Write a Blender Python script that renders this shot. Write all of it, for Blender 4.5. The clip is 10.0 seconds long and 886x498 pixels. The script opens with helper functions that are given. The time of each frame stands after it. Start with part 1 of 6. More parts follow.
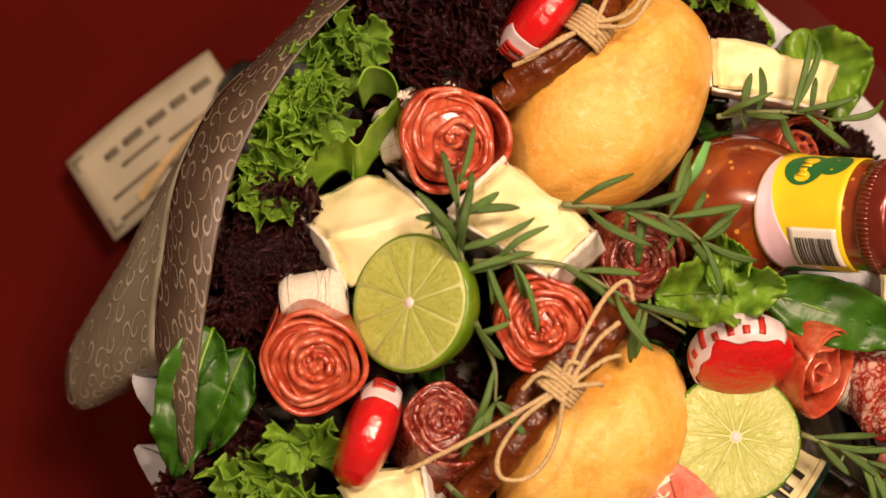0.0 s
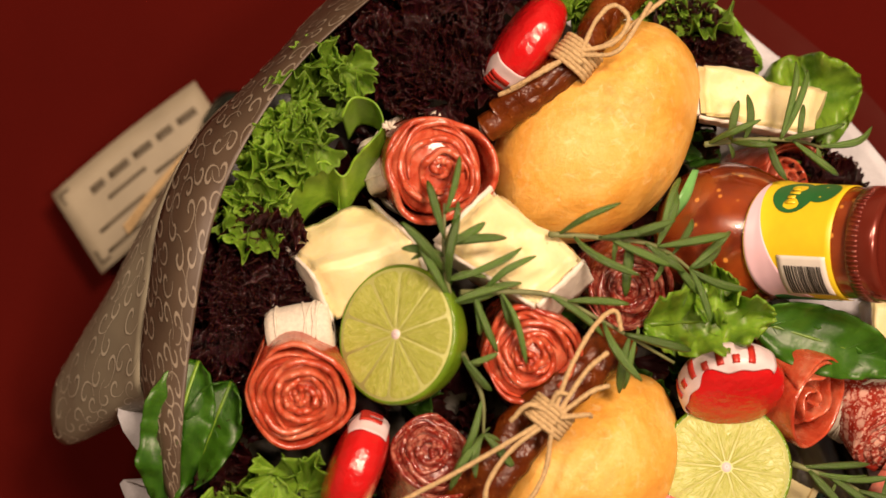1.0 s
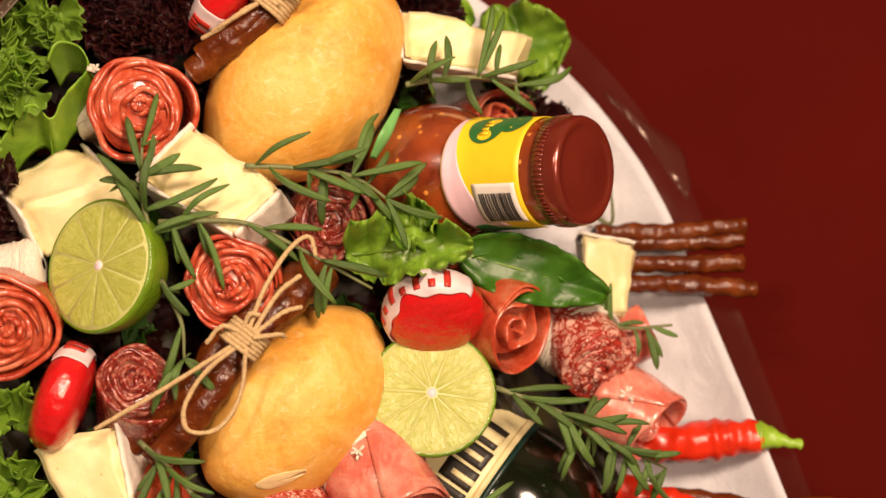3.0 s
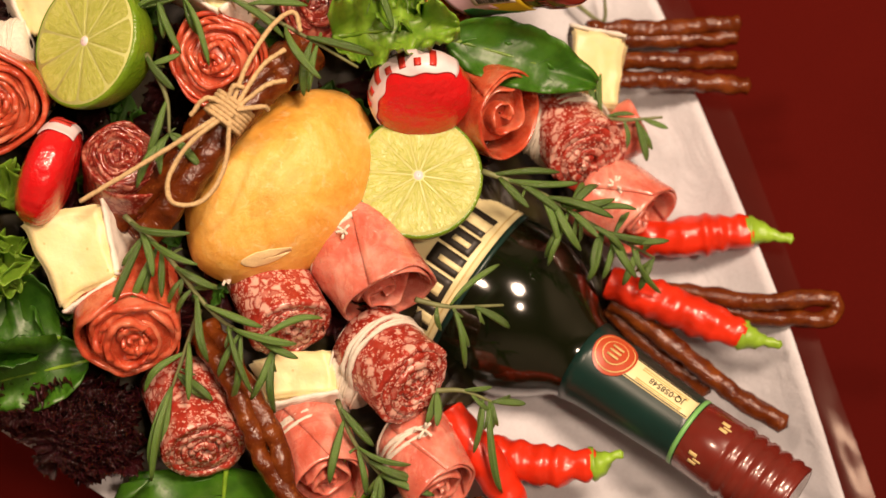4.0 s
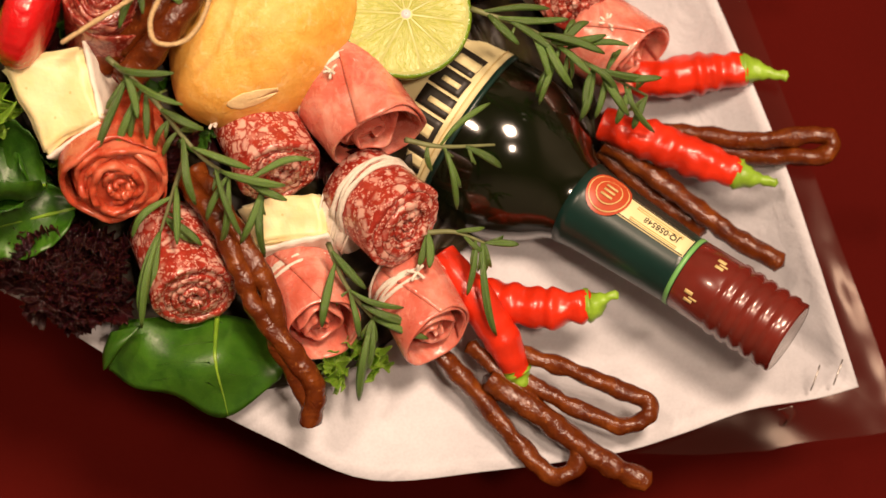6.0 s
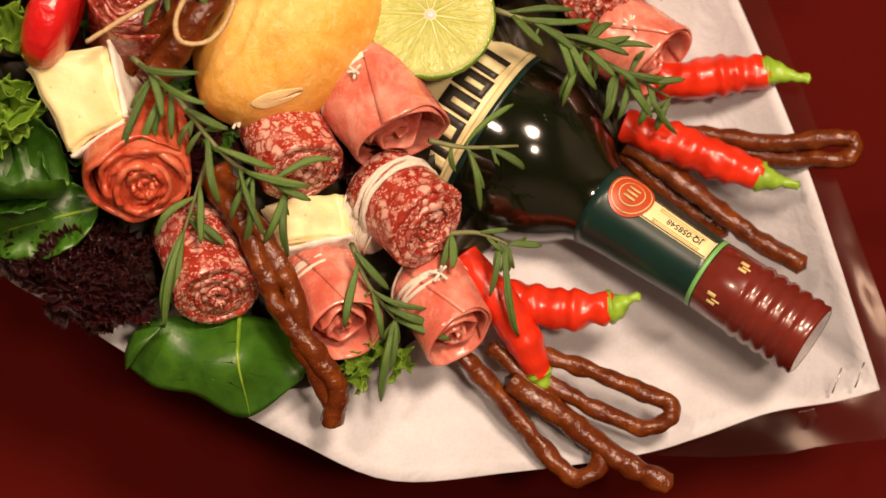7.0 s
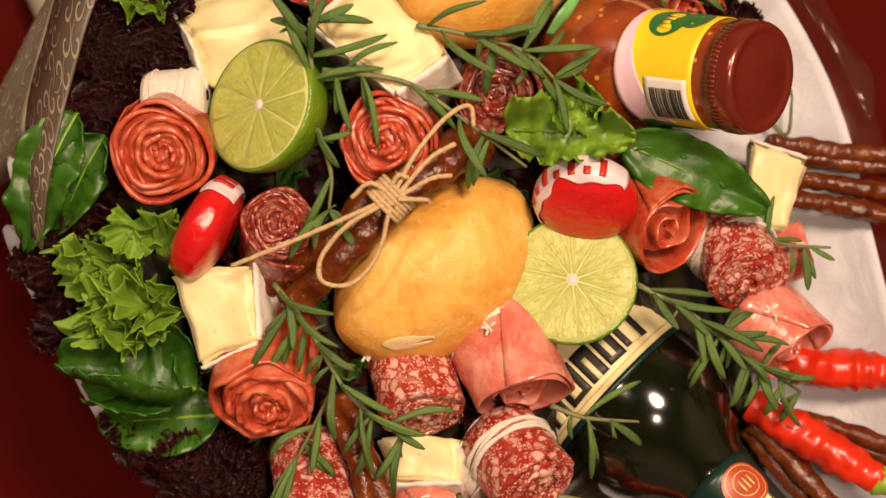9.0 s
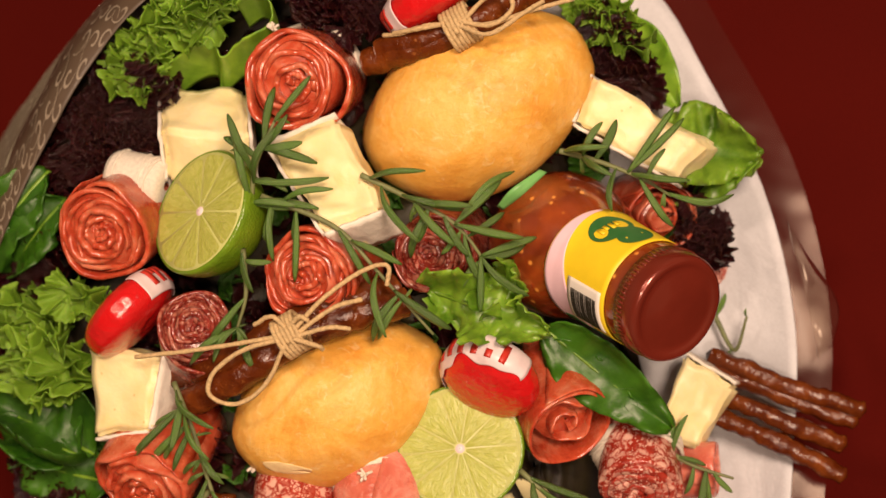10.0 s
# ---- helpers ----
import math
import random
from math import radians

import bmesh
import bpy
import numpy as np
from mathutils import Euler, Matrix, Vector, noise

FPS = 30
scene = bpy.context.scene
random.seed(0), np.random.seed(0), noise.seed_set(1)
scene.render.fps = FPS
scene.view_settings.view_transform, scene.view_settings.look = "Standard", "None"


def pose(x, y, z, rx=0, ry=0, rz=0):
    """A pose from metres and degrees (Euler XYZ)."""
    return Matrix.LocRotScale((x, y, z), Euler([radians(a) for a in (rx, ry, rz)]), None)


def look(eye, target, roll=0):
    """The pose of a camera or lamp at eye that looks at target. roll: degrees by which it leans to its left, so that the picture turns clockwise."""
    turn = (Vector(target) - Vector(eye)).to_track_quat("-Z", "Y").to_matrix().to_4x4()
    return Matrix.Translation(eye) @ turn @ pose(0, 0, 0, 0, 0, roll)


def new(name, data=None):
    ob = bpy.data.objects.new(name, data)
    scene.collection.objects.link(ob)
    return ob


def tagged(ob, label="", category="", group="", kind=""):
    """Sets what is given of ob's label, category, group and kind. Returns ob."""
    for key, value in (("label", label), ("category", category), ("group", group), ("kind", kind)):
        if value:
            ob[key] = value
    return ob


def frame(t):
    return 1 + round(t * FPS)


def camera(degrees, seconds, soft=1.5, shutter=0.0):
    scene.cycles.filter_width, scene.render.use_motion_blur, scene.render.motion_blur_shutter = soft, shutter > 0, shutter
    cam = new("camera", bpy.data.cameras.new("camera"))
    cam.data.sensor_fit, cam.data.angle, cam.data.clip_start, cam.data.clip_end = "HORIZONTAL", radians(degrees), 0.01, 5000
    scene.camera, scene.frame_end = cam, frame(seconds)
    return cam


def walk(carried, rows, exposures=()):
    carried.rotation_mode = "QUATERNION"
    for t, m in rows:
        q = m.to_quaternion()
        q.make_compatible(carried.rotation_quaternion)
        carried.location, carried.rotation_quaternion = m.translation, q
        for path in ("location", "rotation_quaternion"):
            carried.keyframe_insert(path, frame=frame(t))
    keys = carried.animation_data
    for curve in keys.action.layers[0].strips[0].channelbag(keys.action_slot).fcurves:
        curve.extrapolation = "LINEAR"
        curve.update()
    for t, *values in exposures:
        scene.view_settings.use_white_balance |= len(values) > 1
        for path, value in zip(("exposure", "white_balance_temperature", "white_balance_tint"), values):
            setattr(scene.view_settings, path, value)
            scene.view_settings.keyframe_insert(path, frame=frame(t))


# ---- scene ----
cam = camera(25.00, 10.0, soft=1.5)
cam.data.dof.use_dof, cam.data.dof.focus_distance, cam.data.dof.aperture_fstop = True, 0.74, 7.0
PATH = [
    (0.00, pose(-0.0448, -0.0584, 0.8966, 8.438, 6.333, -2.646)),
    (0.50, pose(-0.0477, -0.0544, 0.8890, 8.272, 6.863, -2.727)),
    (1.00, pose(-0.0420, -0.0566, 0.8915, 9.176, 6.276, -3.086)),
    (1.50, pose(-0.0142, -0.0596, 0.8938, 9.533, 5.507, -4.347)),
    (2.00, pose(0.0060, -0.0660, 0.8959, 10.309, 4.741, -4.479)),
    (2.20, pose(0.0122, -0.0676, 0.8971, 10.093, 4.498, -4.651)),
    (3.30, pose(0.0595, -0.1592, 0.8916, 12.646, 5.786, -4.786)),
    (3.50, pose(0.0619, -0.1716, 0.8884, 12.423, 5.818, -4.837)),
    (4.00, pose(0.0640, -0.1941, 0.8806, 10.698, 6.610, -4.292)),
    (4.50, pose(0.0747, -0.2072, 0.8803, 9.295, 7.009, -4.771)),
    (5.00, pose(0.0711, -0.2174, 0.8785, 8.786, 7.136, -4.756)),
    (5.50, pose(0.0689, -0.2197, 0.8697, 8.388, 7.064, -5.100)),
    (6.80, pose(0.0519, -0.2123, 0.8644, 7.577, 6.029, -5.455)),
    (7.00, pose(0.0527, -0.2173, 0.8661, 8.083, 6.557, -5.088)),
    (7.50, pose(0.0344, -0.2119, 0.8684, 8.459, 6.638, -4.175)),
    (8.00, pose(0.0218, -0.2068, 0.8704, 8.665, 6.729, -3.354)),
    (8.50, pose(0.0102, -0.1922, 0.8728, 9.230, 5.990, -2.599)),
    (9.00, pose(0.0746, -0.1220, 0.8844, 9.304, 10.192, 4.793)),
    (9.50, pose(0.1649, -0.0559, 0.8907, 10.144, 15.229, 16.687)),
    (10.00, pose(0.2052, -0.0054, 0.8788, 10.592, 16.795, 20.711)),
]
walk(cam, PATH, ((0.0, -0.08), (2.0, -0.06), (4.0, 0.04), (8.0, -0.03), (10.0, -0.22)))

# ---------------------------------------------------------------- light
world = bpy.data.worlds.new("world")
scene.world = world
world.use_nodes = True
world.node_tree.nodes["Background"].inputs[0].default_value = (1.0, 0.78, 0.55, 1)
world.node_tree.nodes["Background"].inputs[1].default_value = 0.02


def lamp(name, at, to, size, watts, colour):
    data = bpy.data.lights.new(name, "AREA")
    data.shape, data.size, data.energy, data.color = "DISK", size, watts, colour
    ob = new(name, data)
    ob.matrix_world = look(at, to)
    return ob


WARM = (1.0, 0.715, 0.52)
lamp("ceiling_lamp_main", (0.80, 0.45, 2.2), (0.1, 0, 0.1), 0.50, 64, WARM)
lamp("ceiling_lamp_second", (0.75, -0.35, 2.2), (0, 0, 0.1), 0.22, 22, WARM)
lamp("ceiling_lamp_third", (-0.45, 0.45, 2.2), (0, 0, 0.1), 0.25, 17, WARM)
scene.view_settings.exposure = 0.0


# ---------------------------------------------------------------- materials
class Mat:
    """A node material with a Principled shader and short helpers."""

    def __init__(self, name, rough=0.5, spec=0.5, **inputs):
        self.m = bpy.data.materials.new(name)
        self.m.use_nodes = True
        self.t = self.m.node_tree
        self.b = self.t.nodes["Principled BSDF"]
        self.b.inputs["Roughness"].default_value = rough
        self.b.inputs["Specular IOR Level"].default_value = spec
        for k, v in inputs.items():
            self.b.inputs[k.replace("_", " ")].default_value = v
        co = self.t.nodes.new("ShaderNodeTexCoord")
        info = self.t.nodes.new("ShaderNodeObjectInfo")
        add = self.t.nodes.new("ShaderNodeVectorMath")
        add.operation = "MULTIPLY_ADD"
        self.t.links.new(info.outputs["Random"], add.inputs[0])
        add.inputs[1].default_value = (3.1, 1.7, 2.3)
        self.t.links.new(co.outputs["Object"], add.inputs[2])
        self.co, self.info = add.outputs[0], info

    def scaled(self, s):
        n = self.t.nodes.new("ShaderNodeVectorMath")
        n.operation = "MULTIPLY"
        n.inputs[1].default_value = s
        self.t.links.new(self.co, n.inputs[0])
        return n.outputs[0]

    def warped(self, scale, amount):
        """The coordinates pushed about by a noise, for uneven cells."""
        n = self.t.nodes.new("ShaderNodeTexNoise")
        n.inputs["Scale"].default_value, n.inputs["Detail"].default_value = scale, 3
        self.t.links.new(self.co, n.inputs["Vector"])
        k = self.t.nodes.new("ShaderNodeVectorMath")
        k.operation = "MULTIPLY_ADD"
        k.inputs[1].default_value = (amount,) * 3
        self.t.links.new(n.outputs["Color"], k.inputs[0])
        self.t.links.new(self.co, k.inputs[2])
        return k.outputs[0]

    def polar(self, across, along):
        """The mesh's own map: round the middle and outwards from it."""
        n = self.t.nodes.new("ShaderNodeUVMap")
        k = self.t.nodes.new("ShaderNodeVectorMath")
        k.operation = "MULTIPLY"
        k.inputs[1].default_value = (across, along, 1)
        self.t.links.new(n.outputs[0], k.inputs[0])
        return k.outputs[0]

    def noise(self, scale, detail=4.0, rough=0.6, distort=0.0, vec=None):
        n = self.t.nodes.new("ShaderNodeTexNoise")
        n.inputs["Scale"].default_value, n.inputs["Detail"].default_value = scale, detail
        n.inputs["Roughness"].default_value, n.inputs["Distortion"].default_value = rough, distort
        self.t.links.new(vec or self.co, n.inputs["Vector"])
        return n.outputs["Fac"]

    def cells(self, scale, feature="F1", vec=None, out="Distance"):
        n = self.t.nodes.new("ShaderNodeTexVoronoi")
        n.feature = feature
        n.inputs["Scale"].default_value = scale
        self.t.links.new(vec or self.co, n.inputs["Vector"])
        return n.outputs[out]

    def ramp(self, fac, stops):
        n = self.t.nodes.new("ShaderNodeValToRGB")
        el = n.color_ramp.elements
        while len(el) < len(stops):
            el.new(0.5)
        for e, (p, c) in zip(el, stops):
            e.position, e.color = p, (*c, 1) if len(c) == 3 else c
        self.t.links.new(fac, n.inputs[0])
        return n.outputs[0]

    def mix(self, fac, a, b, mode="MIX"):
        n = self.t.nodes.new("ShaderNodeMix")
        n.data_type, n.blend_type = "RGBA", mode
        for sock, v in ((n.inputs[0], fac), (n.inputs[6], a), (n.inputs[7], b)):
            if isinstance(v, (int, float)):
                sock.default_value = v
            elif isinstance(v, tuple):
                sock.default_value = (*v, 1)
            else:
                self.t.links.new(v, sock)
        return n.outputs[2]

    def colour(self, c):
        if isinstance(c, tuple):
            self.b.inputs["Base Color"].default_value = (*c, 1)
        else:
            self.t.links.new(c, self.b.inputs["Base Color"])
        return self

    def rough(self, r):
        self.t.links.new(r, self.b.inputs["Roughness"])
        return self

    def bump(self, h, dist=0.0005, strength=0.6):
        n = self.t.nodes.new("ShaderNodeBump")
        n.inputs["Distance"].default_value, n.inputs["Strength"].default_value = dist, strength
        self.t.links.new(h, n.inputs["Height"])
        self.t.links.new(n.outputs[0], self.b.inputs["Normal"])
        self.t.links.new(n.outputs[0], self.b.inputs["Coat Normal"])
        return self

    def coat(self, weight, rough=0.1):
        self.b.inputs["Coat Weight"].default_value = weight
        self.b.inputs["Coat Roughness"].default_value = rough
        return self

    def soft(self, weight, radius, scale=0.003):
        self.b.inputs["Subsurface Weight"].default_value = weight
        self.b.inputs["Subsurface Radius"].default_value = radius
        self.b.inputs["Subsurface Scale"].default_value = scale
        return self


def plain(name, c, rough=0.5, vary=0.25, scale=120.0, bump=0.0, **kw):
    m = Mat(name, rough, **kw)
    dark = tuple(x * (1 - vary) for x in c)
    light = tuple(min(1.0, x * (1 + vary * 0.6)) for x in c)
    n = m.noise(scale)
    m.colour(m.ramp(n, [(0.3, dark), (0.7, light)]))
    if bump:
        m.bump(m.noise(scale * 4), bump)
    return m.m


def meat(name, deep, mid, fat, fleck, scale, gloss):
    """Sliced ham: soft colour clouds, pale streaks of fat, a moist sheen."""
    m = Mat(name, gloss, 0.6)
    base = m.ramp(m.noise(70, 5, 0.6, 0.8), [(0.30, deep), (0.50, mid), (0.72, fat)])
    streak = m.ramp(m.noise(scale * 0.35, 4, 0.6, 2.5, m.scaled((1.0, 0.45, 0.6))), [(0.55, (0, 0, 0)), (0.68, (1, 1, 1))])
    gain = m.mix(1.0, streak, (fleck,) * 3, "MULTIPLY")
    m.colour(m.mix(gain, base, fat))
    m.rough(m.ramp(m.noise(130, 4), [(0.3, (gloss * 0.7,) * 3), (0.7, (gloss * 1.9,) * 3)]))
    m.bump(m.noise(scale * 0.9, 3, 0.6, 0.5), 0.0005, 0.55)
    return m.coat(0.22, 0.15).soft(0.30, (1.0, 0.28, 0.14), 0.003).m


def salami_mat(name, red, dark, fat, amount):
    """Minced meat with uneven flecks of fat in two sizes."""
    m = Mat(name, 0.27, 0.55)
    base = m.ramp(m.noise(190, 5, 0.65, 0.8), [(0.3, dark), (0.65, red)])
    way = m.warped(260, 0.0036)
    pick = m.ramp(m.cells(270, "F1", way, "Color"), [(0.48, (0, 0, 0)), (0.66, (1, 1, 1))])
    rim = m.ramp(m.cells(270, "DISTANCE_TO_EDGE", way), [(0.02, (0, 0, 0)), (0.22, (1, 1, 1))])
    big = m.mix(1.0, pick, rim, "MULTIPLY")
    fine = m.warped(500, 0.0022)
    pick2 = m.ramp(m.cells(780, "F1", fine, "Color"), [(0.52, (0, 0, 0)), (0.60, (0.8, 0.8, 0.8))])
    rim2 = m.ramp(m.cells(780, "DISTANCE_TO_EDGE", fine), [(0.05, (0, 0, 0)), (0.2, (1, 1, 1))])
    small = m.mix(1.0, pick2, rim2, "MULTIPLY")
    f = m.mix(1.0, big, small, "LIGHTEN")
    m.colour(m.mix(m.mix(1.0, f, (amount,) * 3, "MULTIPLY"), base, fat))
    m.bump(m.noise(420, 3, 0.6), 0.0006, 0.7)
    return m.coat(0.4, 0.16).soft(0.2, (1.0, 0.3, 0.2), 0.002).m


def bread_mat():
    m = Mat("bread_crust", 0.30, 0.5)
    a = m.ramp(m.noise(42, 7, 0.68, 0.6), [(0.25, (0.68, 0.29, 0.032)), (0.50, (0.83, 0.45, 0.088)), (0.75, (0.92, 0.63, 0.22))])
    fine = m.ramp(m.noise(480, 5, 0.7, 0.4), [(0.30, (0.93, 0.87, 0.74)), (0.56, (1.0, 1.0, 1.0))])
    pale = m.ramp(m.noise(190, 3, 0.6, 1.0), [(0.58, (0, 0, 0)), (0.74, (0.45,) * 3)])
    c = m.mix(1.0, a, fine, "MULTIPLY")
    m.colour(m.mix(pale, c, (0.90, 0.70, 0.36)))
    m.rough(m.ramp(m.noise(90, 4), [(0.3, (0.27,) * 3), (0.7, (0.48,) * 3)]))
    m.bump(m.noise(230, 9, 0.72, 0.8), 0.0014, 0.45)
    return m.soft(0.12, (1.0, 0.5, 0.2), 0.004).m


def cheese_mat():
    m = Mat("soft_cheese", 0.42, 0.5)
    a = m.ramp(m.noise(45, 3), [(0.3, (0.77, 0.65, 0.31)), (0.7, (0.84, 0.75, 0.45))])
    holes = m.ramp(m.cells(150), [(0.05, (0.75, 0.66, 0.45)), (0.10, (1, 1, 1))])
    m.colour(m.mix(0.7, a, m.mix(1.0, a, holes, "MULTIPLY")))
    m.bump(m.noise(220, 5), 0.0008, 0.45)
    return m.soft(0.25, (1.0, 0.8, 0.4), 0.005).m


def leaf_mat(name, dark, light, vein, gloss=0.38, scale=60, spec=0.45):
    m = Mat(name, gloss, spec)
    a = m.ramp(m.noise(scale, 4, 0.6, 0.5), [(0.3, dark), (0.7, light)])
    v = m.ramp(m.cells(240, "DISTANCE_TO_EDGE"), [(0.0, (1, 1, 1)), (0.06, (0, 0, 0))])
    k = m.mix(1.0, v, (0.14,) * 3, "MULTIPLY")
    tone = m.ramp(m.info.outputs["Random"], [(0.0, (0.72,) * 3), (1.0, (1.25,) * 3)])
    a = m.mix(1.0, a, tone, "MULTIPLY")
    m.colour(m.mix(k, a, vein))
    m.bump(m.noise(260, 2), 0.0004, 0.5)
    m.b.inputs["Subsurface Weight"].default_value = 0.25
    m.b.inputs["Subsurface Radius"].default_value = (0.5, 1.0, 0.1)
    m.b.inputs["Subsurface Scale"].default_value = 0.002
    return m.m


def sausage_mat():
    m = Mat("smoked_sausage", 0.27, 0.42)
    a = m.ramp(m.noise(110, 4, 0.6), [(0.3, (0.060, 0.008, 0.0009)), (0.55, (0.115, 0.024, 0.0030)), (0.8, (0.215, 0.055, 0.007))])
    f = m.ramp(m.noise(420, 3), [(0.62, (0, 0, 0)), (0.72, (0.5,) * 3)])
    m.colour(m.mix(f, a, (0.32, 0.11, 0.025)))
    m.bump(m.noise(300, 3, 0.55, 0.8), 0.0010, 0.7)
    return m.m


def paper_mat():
    m = Mat("white_paper", 0.6, 0.35)
    a = m.ramp(m.noise(30, 4), [(0.3, (0.48, 0.487, 0.525)), (0.7, (0.575, 0.583, 0.625))])
    s = m.ramp(m.noise(900, 3), [(0.35, (0.93,) * 3), (0.6, (1, 1, 1))])
    m.colour(m.mix(1.0, a, s, "MULTIPLY"))
    m.bump(m.noise(38, 5, 0.55, 1.0), 0.003, 0.55)
    return m.m


def lime_flesh_mat():
    """Juicy pulp: long drops that point to the middle."""
    m = Mat("lime_flesh", 0.30, 0.3)
    drops = m.noise(1.0, 3, 0.6, 0.8, m.polar(60, 5.5))
    a = m.ramp(drops, [(0.32, (0.34, 0.38, 0.065)), (0.50, (0.40, 0.44, 0.095)), (0.70, (0.48, 0.51, 0.15))])
    m.colour(a)
    m.bump(drops, 0.0006, 0.8)
    return m.soft(0.35, (0.8, 1.0, 0.3), 0.004).m


def rind_mat():
    m = Mat("lime_rind", 0.28, 0.55)
    m.colour(m.ramp(m.noise(50, 3), [(0.3, (0.07, 0.16, 0.006)), (0.7, (0.17, 0.29, 0.014))]))
    m.bump(m.cells(900), 0.0004, 0.5)
    return m.m


def cloth_mat():
    m = Mat("dark_red_cloth", 0.85, 0.06)
    a = m.ramp(m.noise(5, 4), [(0.3, (0.061, 0.0026, 0.0014)), (0.7, (0.077, 0.0036, 0.0018))])
    w = m.ramp(m.noise(1100, 2), [(0.3, (0.82,) * 3), (0.7, (1, 1, 1))])
    m.colour(m.mix(1.0, a, w, "MULTIPLY"))
    m.bump(m.noise(1400, 2), 0.0004, 0.4)
    return m.m


def glass_mat(name, tint, weight, rough=0.04, deep=(0, 0, 0)):
    m = Mat(name, rough, 0.6, IOR=1.45)
    m.b.inputs["Transmission Weight"].default_value = weight
    m.b.inputs["Coat Weight"].default_value = 0.6
    m.b.inputs["Coat Roughness"].default_value = rough
    m.colour(tint)
    return m.m


def film_mat():
    m = bpy.data.materials.new("clear_film")
    m.use_nodes = True
    t = m.node_tree
    out = t.nodes["Material Output"]
    t.nodes.remove(t.nodes["Principled BSDF"])
    clear, gloss, mix, fr = (t.nodes.new(k) for k in ("ShaderNodeBsdfTransparent", "ShaderNodeBsdfGlossy", "ShaderNodeMixShader", "ShaderNodeFresnel"))
    clear.inputs[0].default_value = (0.93, 0.92, 0.9, 1)
    gloss.inputs["Roughness"].default_value = 0.17
    gloss.inputs["Color"].default_value = (0.8, 0.7, 0.62, 1)
    fr.inputs[0].default_value = 1.22
    co, no, bu = (t.nodes.new(k) for k in ("ShaderNodeTexCoord", "ShaderNodeTexNoise", "ShaderNodeBump"))
    no.inputs["Scale"].default_value, no.inputs["Detail"].default_value = 25, 2
    bu.inputs["Distance"].default_value, bu.inputs["Strength"].default_value = 0.003, 0.4
    t.links.new(co.outputs["Object"], no.inputs["Vector"])
    t.links.new(no.outputs[0], bu.inputs["Height"])
    t.links.new(bu.outputs[0], gloss.inputs["Normal"])
    t.links.new(fr.outputs[0], mix.inputs[0])
    t.links.new(clear.outputs[0], mix.inputs[1])
    t.links.new(gloss.outputs[0], mix.inputs[2])
    haze, both = t.nodes.new("ShaderNodeBsdfDiffuse"), t.nodes.new("ShaderNodeMixShader")
    haze.inputs[0].default_value = (0.8, 0.66, 0.55, 1)
    both.inputs[0].default_value = 0.006
    t.links.new(mix.outputs[0], both.inputs[1])
    t.links.new(haze.outputs[0], both.inputs[2])
    t.links.new(both.outputs[0], out.inputs[0])
    return m


